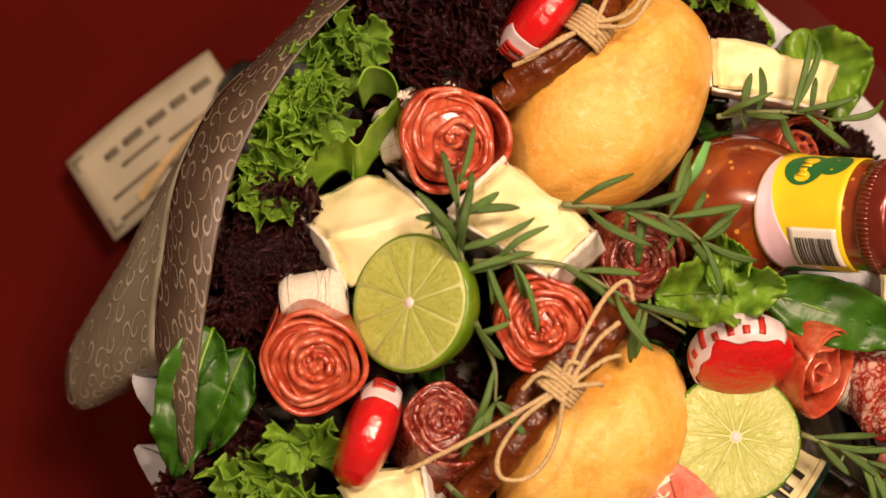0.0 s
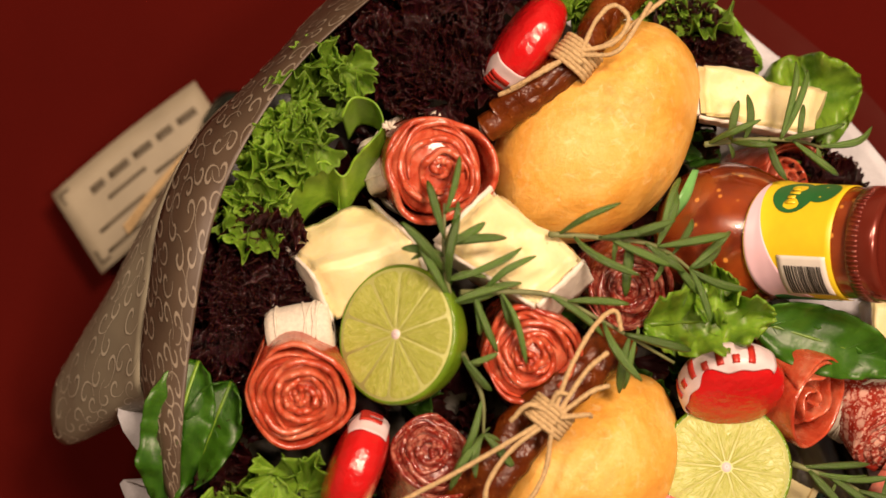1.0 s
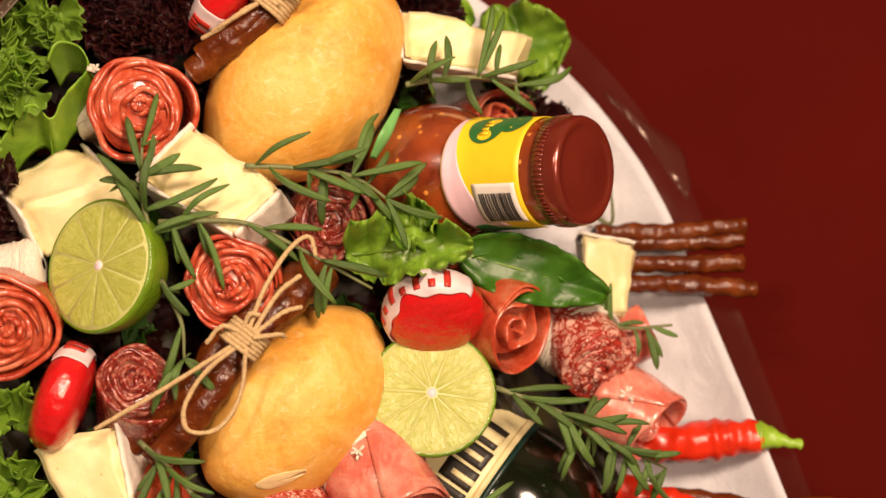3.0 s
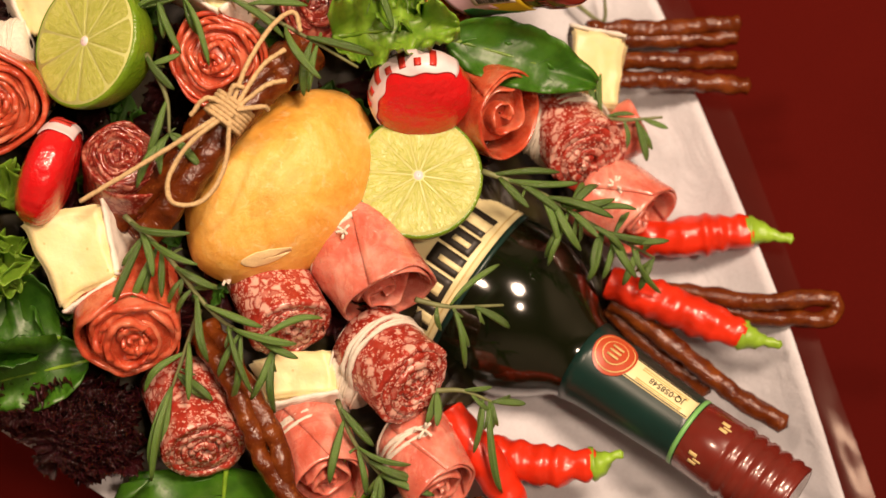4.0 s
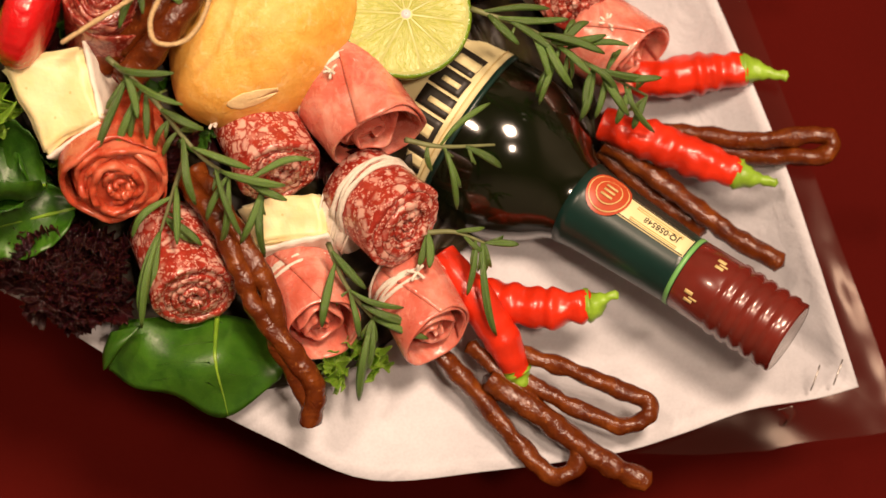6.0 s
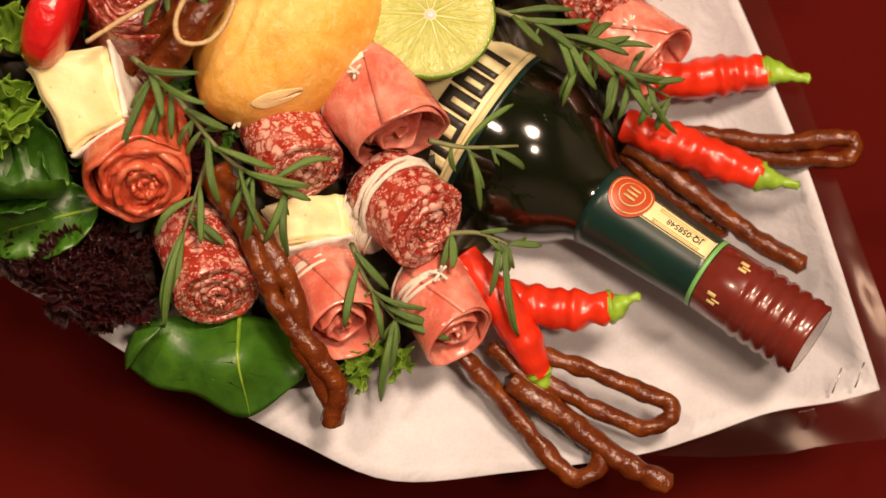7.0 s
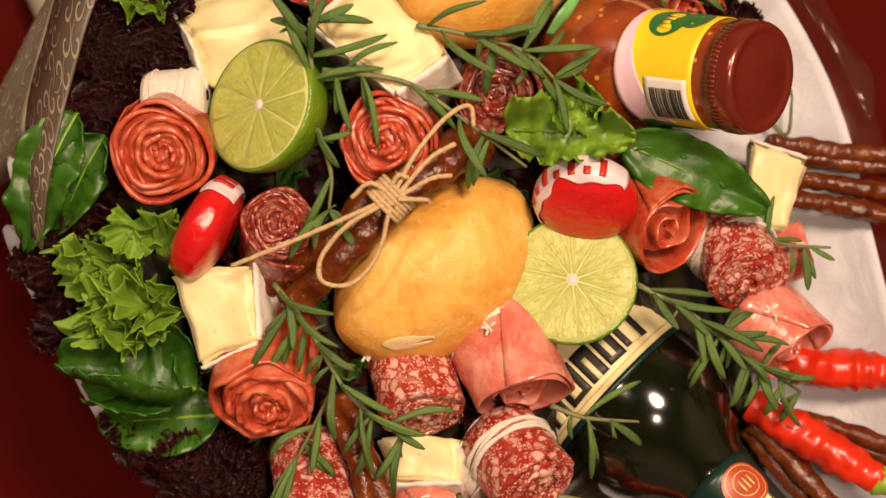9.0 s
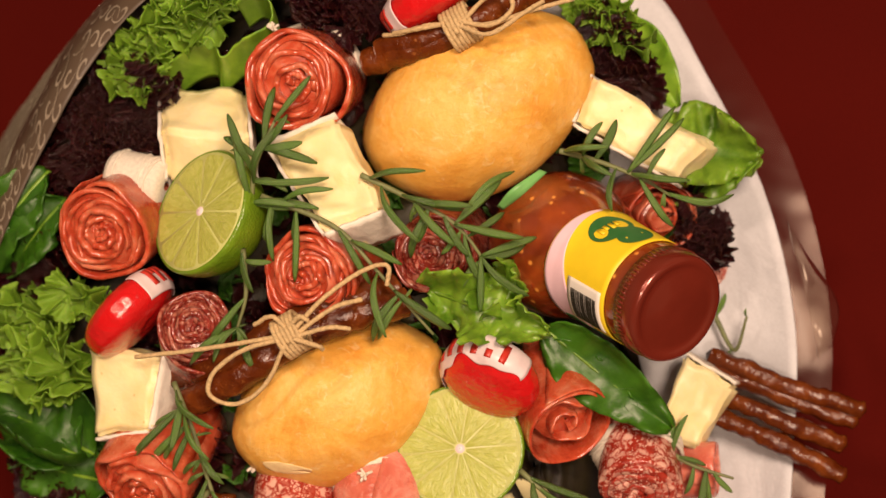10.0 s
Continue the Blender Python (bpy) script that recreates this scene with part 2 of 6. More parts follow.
M = dict(
    cloth=cloth_mat(), bread=bread_mat(), cheese=cheese_mat(), sausage=sausage_mat(), paper=paper_mat(), film=film_mat(),
    flesh=lime_flesh_mat(), rind=rind_mat(),
    pith=plain("lime_pith", (0.47, 0.50, 0.17), 0.45, 0.12, 300),
    crumb=plain("pale_crumb", (0.87, 0.67, 0.34), 0.6, 0.1, 200, 0.0004),
    cheese_rind=plain("white_mould_rind", (0.78, 0.73, 0.64), 0.8, 0.12, 200, 0.0006),
    coppa=meat("cured_ham_red", (0.30, 0.026, 0.011), (0.47, 0.074, 0.030), (0.62, 0.21, 0.12), 0.45, 300, 0.20),
    ham=meat("cooked_ham_pink", (0.50, 0.105, 0.068), (0.60, 0.175, 0.125), (0.74, 0.36, 0.28), 0.45, 260, 0.20),
    salami=salami_mat("salami_bright", (0.38, 0.038, 0.022), (0.22, 0.016, 0.009), (0.76, 0.47, 0.38), 0.85),
    salami_dark=salami_mat("salami_dark", (0.26, 0.026, 0.015), (0.11, 0.009, 0.006), (0.52, 0.22, 0.15), 0.6),
    wax=plain("red_wax", (0.56, 0.008, 0.010), 0.20, 0.12, 45, 0.0016, Coat_Weight=0.6),
    label_white=plain("white_wrapper", (0.72, 0.60, 0.62), 0.35, 0.12, 150),
    lettering=plain("red_print", (0.48, 0.03, 0.02), 0.4, 0.1),
    chilli=plain("chilli_red", (0.62, 0.026, 0.006), 0.30, 0.25, 60, 0.0005, Coat_Weight=0.15),
    chilli_stem=plain("chilli_green", (0.24, 0.42, 0.03), 0.4, 0.3, 120, 0.0004),
    twine=plain("jute_twine", (0.56, 0.40, 0.20), 0.85, 0.3, 900, 0.0004),
    gauze=plain("white_thread", (0.72, 0.66, 0.56), 0.85, 0.15, 700, 0.0005),
    green=leaf_mat("leaf_bright", (0.062, 0.160, 0.007), (0.235, 0.400, 0.034), (0.25, 0.40, 0.07), 0.38),
    spinach=leaf_mat("leaf_deep", (0.012, 0.060, 0.003), (0.045, 0.140, 0.007), (0.07, 0.17, 0.02), 0.40),
    red_leaf=leaf_mat("leaf_dark_red", (0.006, 0.0012, 0.0018), (0.044, 0.0066, 0.0080), (0.06, 0.014, 0.010), 0.13, 110, 0.45),
    # filler below the food: the darkness between the pieces is in this colour
    bed_leaf=leaf_mat("shade_filler", (0.012, 0.006, 0.004), (0.040, 0.034, 0.010), (0.05, 0.04, 0.015), 0.5, 60, 0.3),
    herb=leaf_mat("herb_leaf", (0.035, 0.090, 0.014), (0.130, 0.215, 0.050), (0.16, 0.24, 0.07), 0.30, 100),
    herb_stem=plain("herb_stem", (0.16, 0.18, 0.07), 0.6, 0.3, 200),
    # one folded paper: the band's shade is put into its darker colour
    wrap=plain("brown_wrap_shaded", (0.080, 0.055, 0.036), 0.42, 0.15, 40),
    swirl=plain("pale_print", (0.25, 0.21, 0.16), 0.4, 0.1),
    # print and flap that face the light, brightened in their colour
    swirl_pale=plain("pale_print_lit", (0.46, 0.43, 0.34), 0.4, 0.1),
    flap=plain("grey_wrap_lit", (0.22, 0.20, 0.145), 0.45, 0.12, 40),
    card=plain("cream_card", (0.34, 0.30, 0.215), 0.6, 0.1, 60),
    faded=plain("faded_print", (0.10, 0.08, 0.05), 0.6, 0.2),
    ink=plain("black_ink", (0.02, 0.017, 0.012), 0.5, 0.2),
    bottle=glass_mat("dark_green_glass", (0.006, 0.009, 0.003), 0.35, 0.11),
    cream=plain("cream_label", (0.74, 0.66, 0.36), 0.45, 0.08, 80),
    foil=plain("dark_green_foil", (0.005, 0.026, 0.021), 0.32, 0.2, 60),
    line=plain("light_green_line", (0.16, 0.42, 0.12), 0.4, 0.1),
    badge=plain("orange_red_seal", (0.42, 0.060, 0.018), 0.4, 0.1),
    gold=plain("pale_gold_print", (0.62, 0.48, 0.20), 0.35, 0.1),
    capsule=plain("maroon_capsule", (0.13, 0.016, 0.010), 0.26, 0.2, 60, Coat_Weight=0.4),
    silver=plain("silver_disc", (0.62, 0.58, 0.55), 0.25, 0.2, 200, 0.0004, Metallic=0.9),
    jar_glass=glass_mat("clear_glass", (1.0, 1.0, 1.0), 1.0, 0.02),
    yellow=plain("yellow_label", (0.80, 0.60, 0.02), 0.4, 0.06),
    pink=plain("pink_label", (0.74, 0.50, 0.58), 0.4, 0.12, 30),
    logo=plain("green_logo", (0.02, 0.14, 0.035), 0.4, 0.1),
    white=plain("white_print", (0.78, 0.74, 0.68), 0.5, 0.06),
    lid=plain("copper_red_lid", (0.19, 0.026, 0.014), 0.24, 0.15, 40, Metallic=0.35, Coat_Weight=0.5),
    wire=plain("staple_wire", (0.3, 0.28, 0.26), 0.3, 0.1, 100, Metallic=1.0),
    wall=plain("warm_white_wall", (0.30, 0.26, 0.21), 0.85, 0.06, 3),
)


def sauce_mat():
    m = Mat("tomato_sauce", 0.2, 0.5, Coat_Weight=0.4)
    a = m.ramp(m.noise(70, 4, 0.6), [(0.3, (0.10, 0.013, 0.003)), (0.6, (0.20, 0.036, 0.006)), (0.8, (0.32, 0.09, 0.012))])
    f = m.ramp(m.cells(170), [(0.10, (0.9,) * 3), (0.2, (0, 0, 0))])
    m.colour(m.mix(f, a, (0.55, 0.24, 0.04)))
    return m.m


M["sauce"] = sauce_mat()

# ---------------------------------------------------------------- mesh tools
TOWARD = Vector((0.05, -0.13, 0.99)).normalized()
V = Vector


GROUPS = dict(bread_roll="bread rolls in the bouquet", meat_rose="meat roses in the bouquet", salami_roll="salami rolls in the bouquet", ham_roll="ham rolls in the bouquet",
              thread_roll="white thread rolls between the meat", thread_knot="white thread knots on the meat", half_lime="cut limes in the bouquet", cheese_wedge="cheese wedges in the bouquet",
              wax_cheese="red wax cheeses in the bouquet", chilli="chillies on the white paper", dried_sausage="dried sausages in the bouquet", twine_bow="twine bows on the bread",
              herb_sprig="herb sprigs in the bouquet", salad_leaf="smooth salad leaves", red_lettuce="dark red lettuce heads", green_lettuce="green frilled lettuce heads")


def thing(name, at, label, category, group="", kind=""):
    ob = new(name)
    ob.location = at
    ob.empty_display_size = 0.01
    if not group and name in GROUPS:
        group = GROUPS[name]
    return tagged(ob, label, category, group, kind)


def root_place(ob):
    p = V((0, 0, 0))
    while ob is not None:
        p += ob.location
        ob = ob.parent
    return p


def raw_part(name, verts, faces, material, parent, label="", smooth=True):
    """One mesh object under a thing; the corners are given in the world."""
    o = root_place(parent) if parent else V((0, 0, 0))
    me = bpy.data.meshes.new(name)
    me.from_pydata([tuple(V(v) - o) for v in verts], [], [tuple(f) for f in faces])
    if smooth:
        me.polygons.foreach_set("use_smooth", [True] * len(me.polygons))
    me.materials.append(M[material])
    me.update()
    ob = new(name, me)
    ob.parent = parent
    return tagged(ob, label) if label else ob


def part(name, bm, material, parent, label="", smooth=True):
    bmesh.ops.recalc_face_normals(bm, faces=bm.faces)
    bm.verts.index_update()
    verts = [v.co.copy() for v in bm.verts]
    faces = [[v.index for v in f.verts] for f in bm.faces]
    bm.free()
    return raw_part(name, verts, faces, material, parent, label, smooth)


def frame_of(axis, hint=TOWARD):
    """Three unit vectors: side, up and along the axis; up leans to the hint."""
    w = V(axis).normalized()
    v = V(hint) - w * w.dot(V(hint))
    if v.length < 1e-4:
        v = V((0, 1, 0)) - w * w.y
    v.normalize()
    return v.cross(w).normalized(), v, w


def spline(points, n):
    """n points along a smooth curve through the given ones."""
    p = [V(q) for q in points]
    if len(p) == 2:
        return [p[0].lerp(p[1], i / (n - 1)) for i in range(n)]
    p = [p[0] * 2 - p[1]] + p + [p[-1] * 2 - p[-2]]
    out = []
    for i in range(n):
        s = i / (n - 1) * (len(p) - 3)
        k = min(int(s), len(p) - 4)
        t = s - k
        a, b, c, d = p[k:k + 4]
        out.append(0.5 * ((2 * b) + (c - a) * t + (2 * a - 5 * b + 4 * c - d) * t * t + (3 * b - a - 3 * c + d) * t ** 3))
    return out


def tube(points, radius, n=24, segs=10, rough=0.0, freq=300.0, ends=True):
    """Corners and faces of a round tube along a curve; radius: a number or a function of 0..1."""
    c = spline(points, n)
    verts, faces = [], []
    up = None
    for i, p in enumerate(c):
        d = (c[min(i + 1, n - 1)] - c[max(i - 1, 0)]).normalized()
        if up is None:
            up = frame_of(d)[1]
        up = (up - d * d.dot(up)).normalized()
        side = up.cross(d)
        r = radius(i / (n - 1)) if callable(radius) else radius
        for j in range(segs):
            a = 2 * math.pi * j / segs
            q = p + (side * math.cos(a) + up * math.sin(a)) * r
            if rough:
                q += (q - p).normalized() * noise.noise(q * freq) * rough
            verts.append(q)
    for i in range(n - 1):
        for j in range(segs):
            k = (j + 1) % segs
            faces.append((i * segs + j, i * segs + k, (i + 1) * segs + k, (i + 1) * segs + j))
    if ends:
        for i, d in ((0, -1), (n - 1, 1)):
            verts.append(c[i] + (c[i] - c[i - d]).normalized() * (radius(i / (n - 1)) if callable(radius) else radius) * 0.5)
            m = len(verts) - 1
            for j in range(segs):
                faces.append((i * segs + j, i * segs + (j + 1) % segs, m))
    return verts, faces


def merged(*pieces):
    verts, faces = [], []
    for v, f in pieces:
        o = len(verts)
        verts += list(v)
        faces += [tuple(i + o for i in q) for q in f]
    return verts, faces


def slab(P, th):
    """A grid of places (rows, columns, 3) made into a sheet of that thickness."""
    P = np.asarray(P, float)
    a, b = np.gradient(P, axis=0), np.gradient(P, axis=1)
    N = np.cross(a, b)
    N /= np.linalg.norm(N, axis=-1, keepdims=True) + 1e-12
    nu, nv = P.shape[:2]
    th = np.asarray(th, float)
    th = th[..., None] if th.ndim == 2 else th
    verts = np.concatenate([(P + N * th / 2).reshape(-1, 3), (P - N * th / 2).reshape(-1, 3)])
    k, faces = nu * nv, []
    for i in range(nu - 1):
        for j in range(nv - 1):
            q = (i * nv + j, i * nv + j + 1, (i + 1) * nv + j + 1, (i + 1) * nv + j)
            faces += [q, tuple(x + k for x in q[::-1])]
    rim = [i * nv for i in range(nu)] + [(nu - 1) * nv + j for j in range(1, nv)] + [i * nv + nv - 1 for i in range(nu - 2, -1, -1)] + list(range(nv - 2, 0, -1))
    for i, x in enumerate(rim):
        y = rim[(i + 1) % len(rim)]
        faces.append((x, y, y + k, x + k))
    return [tuple(v) for v in verts], faces


def lathe(profile, base, axis, segs=48, turn=(0, 360), hint=TOWARD):
    """Spins (along, radius) pairs about an axis; turn: the part of the circle, 90 faces the hint."""
    s, u, w = frame_of(axis, hint)
    full = abs(turn[1] - turn[0]) >= 360
    cols = segs if full else segs + 1
    verts, faces = [], []
    for h, r in profile:
        for j in range(cols):
            a = radians(turn[0] + (turn[1] - turn[0]) * j / segs)
            verts.append(V(base) + w * h + (s * math.cos(a) + u * math.sin(a)) * r)
    for i in range(len(profile) - 1):
        for j in range(segs):
            k = (j + 1) % cols
            faces.append((i * cols + j, i * cols + k, (i + 1) * cols + k, (i + 1) * cols + j))
    return verts, faces


def rng(seed):
    return random.Random(seed)


# ---------------------------------------------------------------- room
def box_part(name, lo, hi, material, parent=None):
    x, y, z = zip(lo, hi)
    v = [(x[i], y[j], z[k]) for i in (0, 1) for j in (0, 1) for k in (0, 1)]
    f = [(0, 1, 3, 2), (4, 6, 7, 5), (0, 4, 5, 1), (2, 3, 7, 6), (0, 2, 6, 4), (1, 5, 7, 3)]
    return raw_part(name, v, f, material, parent, smooth=False)


tagged(box_part("floor", (-2, -2, -0.1), (2, 2, 0), "cloth"), "dark red matt cloth covering the floor", "floor", kind="structure")
for nm, lo, hi in (("wall_north", (-2, 2, -0.1), (2, 2.1, 2.6)), ("wall_south", (-2, -2.1, -0.1), (2, -2, 2.6)),
                   ("wall_east", (2, -2.1, -0.1), (2.1, 2.1, 2.6)), ("wall_west", (-2.1, -2.1, -0.1), (-2, 2.1, 2.6))):
    tagged(box_part(nm, lo, hi, "wall"), "plain warm grey-brown wall around the floor", "wall", kind="structure")
tagged(box_part("ceiling", (-2.1, -2.1, 2.6), (2.1, 2.1, 2.7), "wall"), "plain warm grey-brown ceiling over the floor", "ceiling", kind="structure")


# ---------------------------------------------------------------- wrapping of the bouquet
def loft(a, b, nu, nv, bulge=0.0, ripple=0.0, seed=1):
    """A grid between two curves, bowed towards the viewer."""
    ca, cb = spline(a, nu), spline(b, nu)
    P = np.zeros((nu, nv, 3))
    for i in range(nu):
        for j in range(nv):
            t = j / (nv - 1)
            p = ca[i].lerp(cb[i], t)
            p = p + TOWARD * (bulge * math.sin(math.pi * t) + ripple * noise.noise(p * 40 + V((seed, 0, 0))))
            P[i, j] = p
    return P


def swirls(P, count, seed, size=0.0045, lift=0.0006):
    """Curled ribbons printed on a grid of places."""
    r = rng(seed)
    P = np.asarray(P)
    a, b = np.gradient(P, axis=0), np.gradient(P, axis=1)
    N = np.cross(a, b)
    N /= np.linalg.norm(N, axis=-1, keepdims=True) + 1e-12
    N *= np.sign((N @ np.array(TOWARD)))[..., None]
    nu, nv = P.shape[:2]
    du, dv = np.linalg.norm(a, axis=-1).mean() * nu, np.linalg.norm(b, axis=-1).mean() * nv

    def at(G, u, v):
        x, y = min(max(u, 0), 1) * (nu - 1), min(max(v, 0), 1) * (nv - 1)
        i, j = min(int(x), nu - 2), min(int(y), nv - 2)
        s, t = x - i, y - j
        return G[i, j] * (1 - s) * (1 - t) + G[i + 1, j] * s * (1 - t) + G[i, j + 1] * (1 - s) * t + G[i + 1, j + 1] * s * t

    verts, faces, spots = [], [], []
    tries = 0
    while len(spots) < count and tries < count * 40:
        tries += 1
        u, v = r.uniform(0.02, 0.98), r.uniform(0.05, 0.95)
        if any(((u - x) * du) ** 2 + ((v - y) * dv) ** 2 < (size * 1.75) ** 2 for x, y in spots):
            continue
        spots.append((u, v))
        start, hand = r.uniform(0, 6.28), r.choice((-1, 1))
        n = 22
        for k in range(n):
            t = k / (n - 1)
            ang = start + hand * t * 6.0
            rad = size * (0.25 + 0.75 * t ** 0.8) * (1 if t < 0.8 else 1 + (t - 0.8) * 3.0)
            wid = 0.00042 * math.sin(math.pi * min(1, 0.15 + t)) + 0.0002
            for w in (-wid, wid):
                x = u + (rad + w) * math.cos(ang) / du
                y = v + (rad + w) * math.sin(ang) / dv
                verts.append(tuple(at(P, x, y) + at(N, x, y) * lift))
            if k:
                o = len(verts) - 4
                faces.append((o, o + 1, o + 3, o + 2))
    return verts, faces


wrap = thing("bouquet_wrap", (-0.2, 0.1, 0.0), "brown patterned wrapping paper folded round the food bouquet", "wrapping paper")
FOLD = [(-0.223, -0.012, 0.172), (-0.227, 0.026, 0.18), (-0.222, 0.059, 0.182), (-0.216, 0.087, 0.182), (-0.204, 0.111, 0.18), (-0.188, 0.128, 0.176), (-0.172, 0.144, 0.172), (-0.158, 0.161, 0.166), (-0.133, 0.185, 0.15), (-0.0938, 0.2013, 0.1400)]
RIM = [(-0.2140, -0.0258, 0.1810), (-0.2097, 0.0007, 0.1920), (-0.2034, 0.0361, 0.1980), (-0.1905, 0.0837, 0.2020), (-0.1663, 0.1233, 0.2020), (-0.1368, 0.1514, 0.1980), (-0.1165, 0.1677, 0.1880), (-0.0879, 0.1898, 0.1660)]
OUT = [(-0.2378, 0.0146, 0.1400), (-0.2803, 0.0074, 0.1020), (-0.2835, 0.0295, 0.1040), (-0.2680, 0.0508, 0.1100), (-0.2447, 0.0831, 0.1150), (-0.2181, 0.1271, 0.1180)]
INN = [(-0.227, 0.014, 0.17), (-0.228, 0.026, 0.178), (-0.223, 0.059, 0.18), (-0.217, 0.087, 0.18), (-0.205, 0.111, 0.178), (-0.189, 0.128, 0.174)]
band = loft(FOLD, RIM, 60, 14, 0.006, 0.002)
b_ob = raw_part("inner_band", *slab(band, 0.0005), "wrap", wrap, "dark brown patterned band")
raw_part("swirl_print", *swirls(band, 130, 3), "swirl", b_ob)
flap = loft(OUT, INN, 50, 16, 0.004, 0.003, 5)
f_ob = raw_part("outer_flap", *slab(flap, 0.0005), "flap", wrap, "lighter grey-beige patterned flap")
raw_part("swirl_print", *swirls(flap, 90, 8, 0.0055), "swirl_pale", f_ob)
# the cone of paper that goes down to the tied end
STEM = V((-0.2093, 0.1515, 0.0500))
cone = np.zeros((40, 12, 3))
for i, p in enumerate(spline(FOLD, 40)):
    for j in range(12):
        t = j / 11
        q = p.lerp(STEM + V((0.008 * math.cos(i / 6.5), 0.008 * math.sin(i / 6.5), 0)), t) - V((0, 0, 0.03)) * math.sin(math.pi * t)
        cone[i, j] = (q.x, q.y, max(q.z, 0.004))
raw_part("cone", *slab(cone, 0.0006), "wrap", wrap)

sheet = thing("paper_sheet", (0, 0, 0.0), "crisp white paper sheet lining the bouquet", "paper")
EDGE = [(0.1376, -0.1694, 0.0720), (0.1272, -0.1181, 0.0770), (0.1154, -0.0649, 0.0800), (0.0927, 0.0168, 0.0750), (0.0763, 0.0695, 0.0780), (0.0484, 0.1167, 0.0820), (0.0098, 0.1567, 0.0880),
        (-0.0276, 0.1867, 0.0950), (-0.0963, 0.2044, 0.1100), (-0.1648, 0.1618, 0.1300), (-0.2160, 0.1007, 0.1450), (-0.2317, 0.0415, 0.1500), (-0.2425, 0.0119, 0.1570), (-0.2235, -0.0172, 0.1570), (-0.2444, -0.0133, 0.1500), (-0.2192, -0.0573, 0.1420), (-0.1924, -0.0961, 0.1350),
        (-0.1734, -0.1109, 0.1280), (-0.1465, -0.1320, 0.1250), (-0.1178, -0.1508, 0.1200), (-0.0877, -0.1696, 0.1120), (-0.0534, -0.1879, 0.1020), (-0.0082, -0.1887, 0.0920), (0.0401, -0.1864, 0.0840), (0.0671, -0.1812, 0.0790), (0.0944, -0.1743, 0.0750), (0.1211, -0.1723, 0.0730)]
MID = V((-0.02, -0.01, 0.0))
EDGE = EDGE[10:] + EDGE[:10]
LOOP = spline(EDGE[:18], 95) + spline(EDGE[17:] + [EDGE[0]], 56)[1:]


def bed(x, y):
    """The height of the bowl of paper under the food."""
    return 0.118 - 0.40 * x + 0.03 * y - 0.9 * x * x - 0.7 * y * y


paper = np.zeros((150, 26, 3))
for i, p in enumerate(LOOP):
    for j in range(26):
        t = j / 25
        q = MID.lerp(p, 0.12 + 0.88 * t)
        low = min(bed(q.x, q.y) - 0.030, p.z)
        z = low + (p.z - low) * t ** 2
        z += 0.0015 * noise.noise(V((q.x, q.y, 0)) * 55) * t
        paper[i, j] = (q.x, q.y, max(z, 0.006))
raw_part("white_sheet", *slab(paper, 0.0005), "paper", sheet)
for x in ((0.1212, -0.1645, 0.0765), (0.1301, -0.1632, 0.0765)):
    p = V(x)
    d = V((0.002, 0.004, 0.0))
    raw_part("staple", *tube([p - d + V((0, 0, -0.002)), p - d + V((0, 0, 0.0006)), p + d + V((0, 0, 0.0006)), p + d + V((0, 0, -0.002))], 0.0003, 10, 6), "wire", sheet, "thin bent steel staple")

film = thing("clear_wrap", (0.1, 0.0, 0.0), "clear crinkled plastic film behind the white paper", "plastic film")
cell = np.zeros((74, 8, 3))
idx = list(range(70, 144))
for k, i in enumerate(idx):
    p = LOOP[i]
    away = (V((p.x, p.y, 0)) - V((MID.x, MID.y, 0))).normalized()
    wide = 0.019 + 0.003 * math.sin(k * 0.13) + 0.008 * math.exp(-((k - 24) / 7) ** 2)
    wide *= min(1.0, k / 12, (73 - k) / 12)
    for j in range(8):
        t = j / 7
        q = p + away * (wide * t - 0.004) + V((0, 0, -0.004 - 0.004 * t + 0.0012 * noise.noise(p * 40 + V((0, 0, t)))))
        cell[k, j] = q
film_ob = raw_part("film_edge", cell.reshape(-1, 3), [(i * 8 + j, i * 8 + j + 1, (i + 1) * 8 + j + 1, (i + 1) * 8 + j) for i in range(73) for j in range(7)], "film", film)

crease = loft([(0.0593, 0.1104, 0.0840), (0.0754, 0.0854, 0.0820), (0.0891, 0.0609, 0.0800)], [(0.0702, 0.1006, 0.0800), (0.0884, 0.0850, 0.0780), (0.0923, 0.0680, 0.0780)], 40, 14, 0.002, 0.007, 3)
raw_part("crinkled_corner", *slab(crease, 0.0003), "film", film)
crease = loft([(0.1053, -0.1752, 0.0760), (0.1083, -0.1786, 0.0720), (0.1065, -0.1816, 0.0700)], [(0.1110, -0.1740, 0.0740), (0.1123, -0.1771, 0.0710), (0.1092, -0.1812, 0.0700)], 16, 8, 0.002, 0.006, 4)
raw_part("crinkled_corner", *slab(crease, 0.0003), "film", film)

# the price tag
tag_o, tag_a, tag_b = V((-0.3072, 0.1274, 0.0220)), V((-0.2844, 0.0890, 0.0240)), V((-0.2392, 0.1749, 0.0220))
tag = thing("gift_tag", tag_o, "cream cardboard tag with dark printed lines and jute string", "tag")
tu, tv = tag_b - tag_o, tag_a - tag_o
tn = tu.cross(tv).normalized()
if tn.z < 0:
    tn = -tn


def on_tag(u, v, h=0.0):
    return tag_o + tu * u + tv * v + tn * (h + 0.004 * math.sin(u * 3))


P = np.array([[on_tag(u / 12, v / 6) for v in range(7)] for u in range(13)])
raw_part("card", *slab(P, 0.0008), "card", tag)


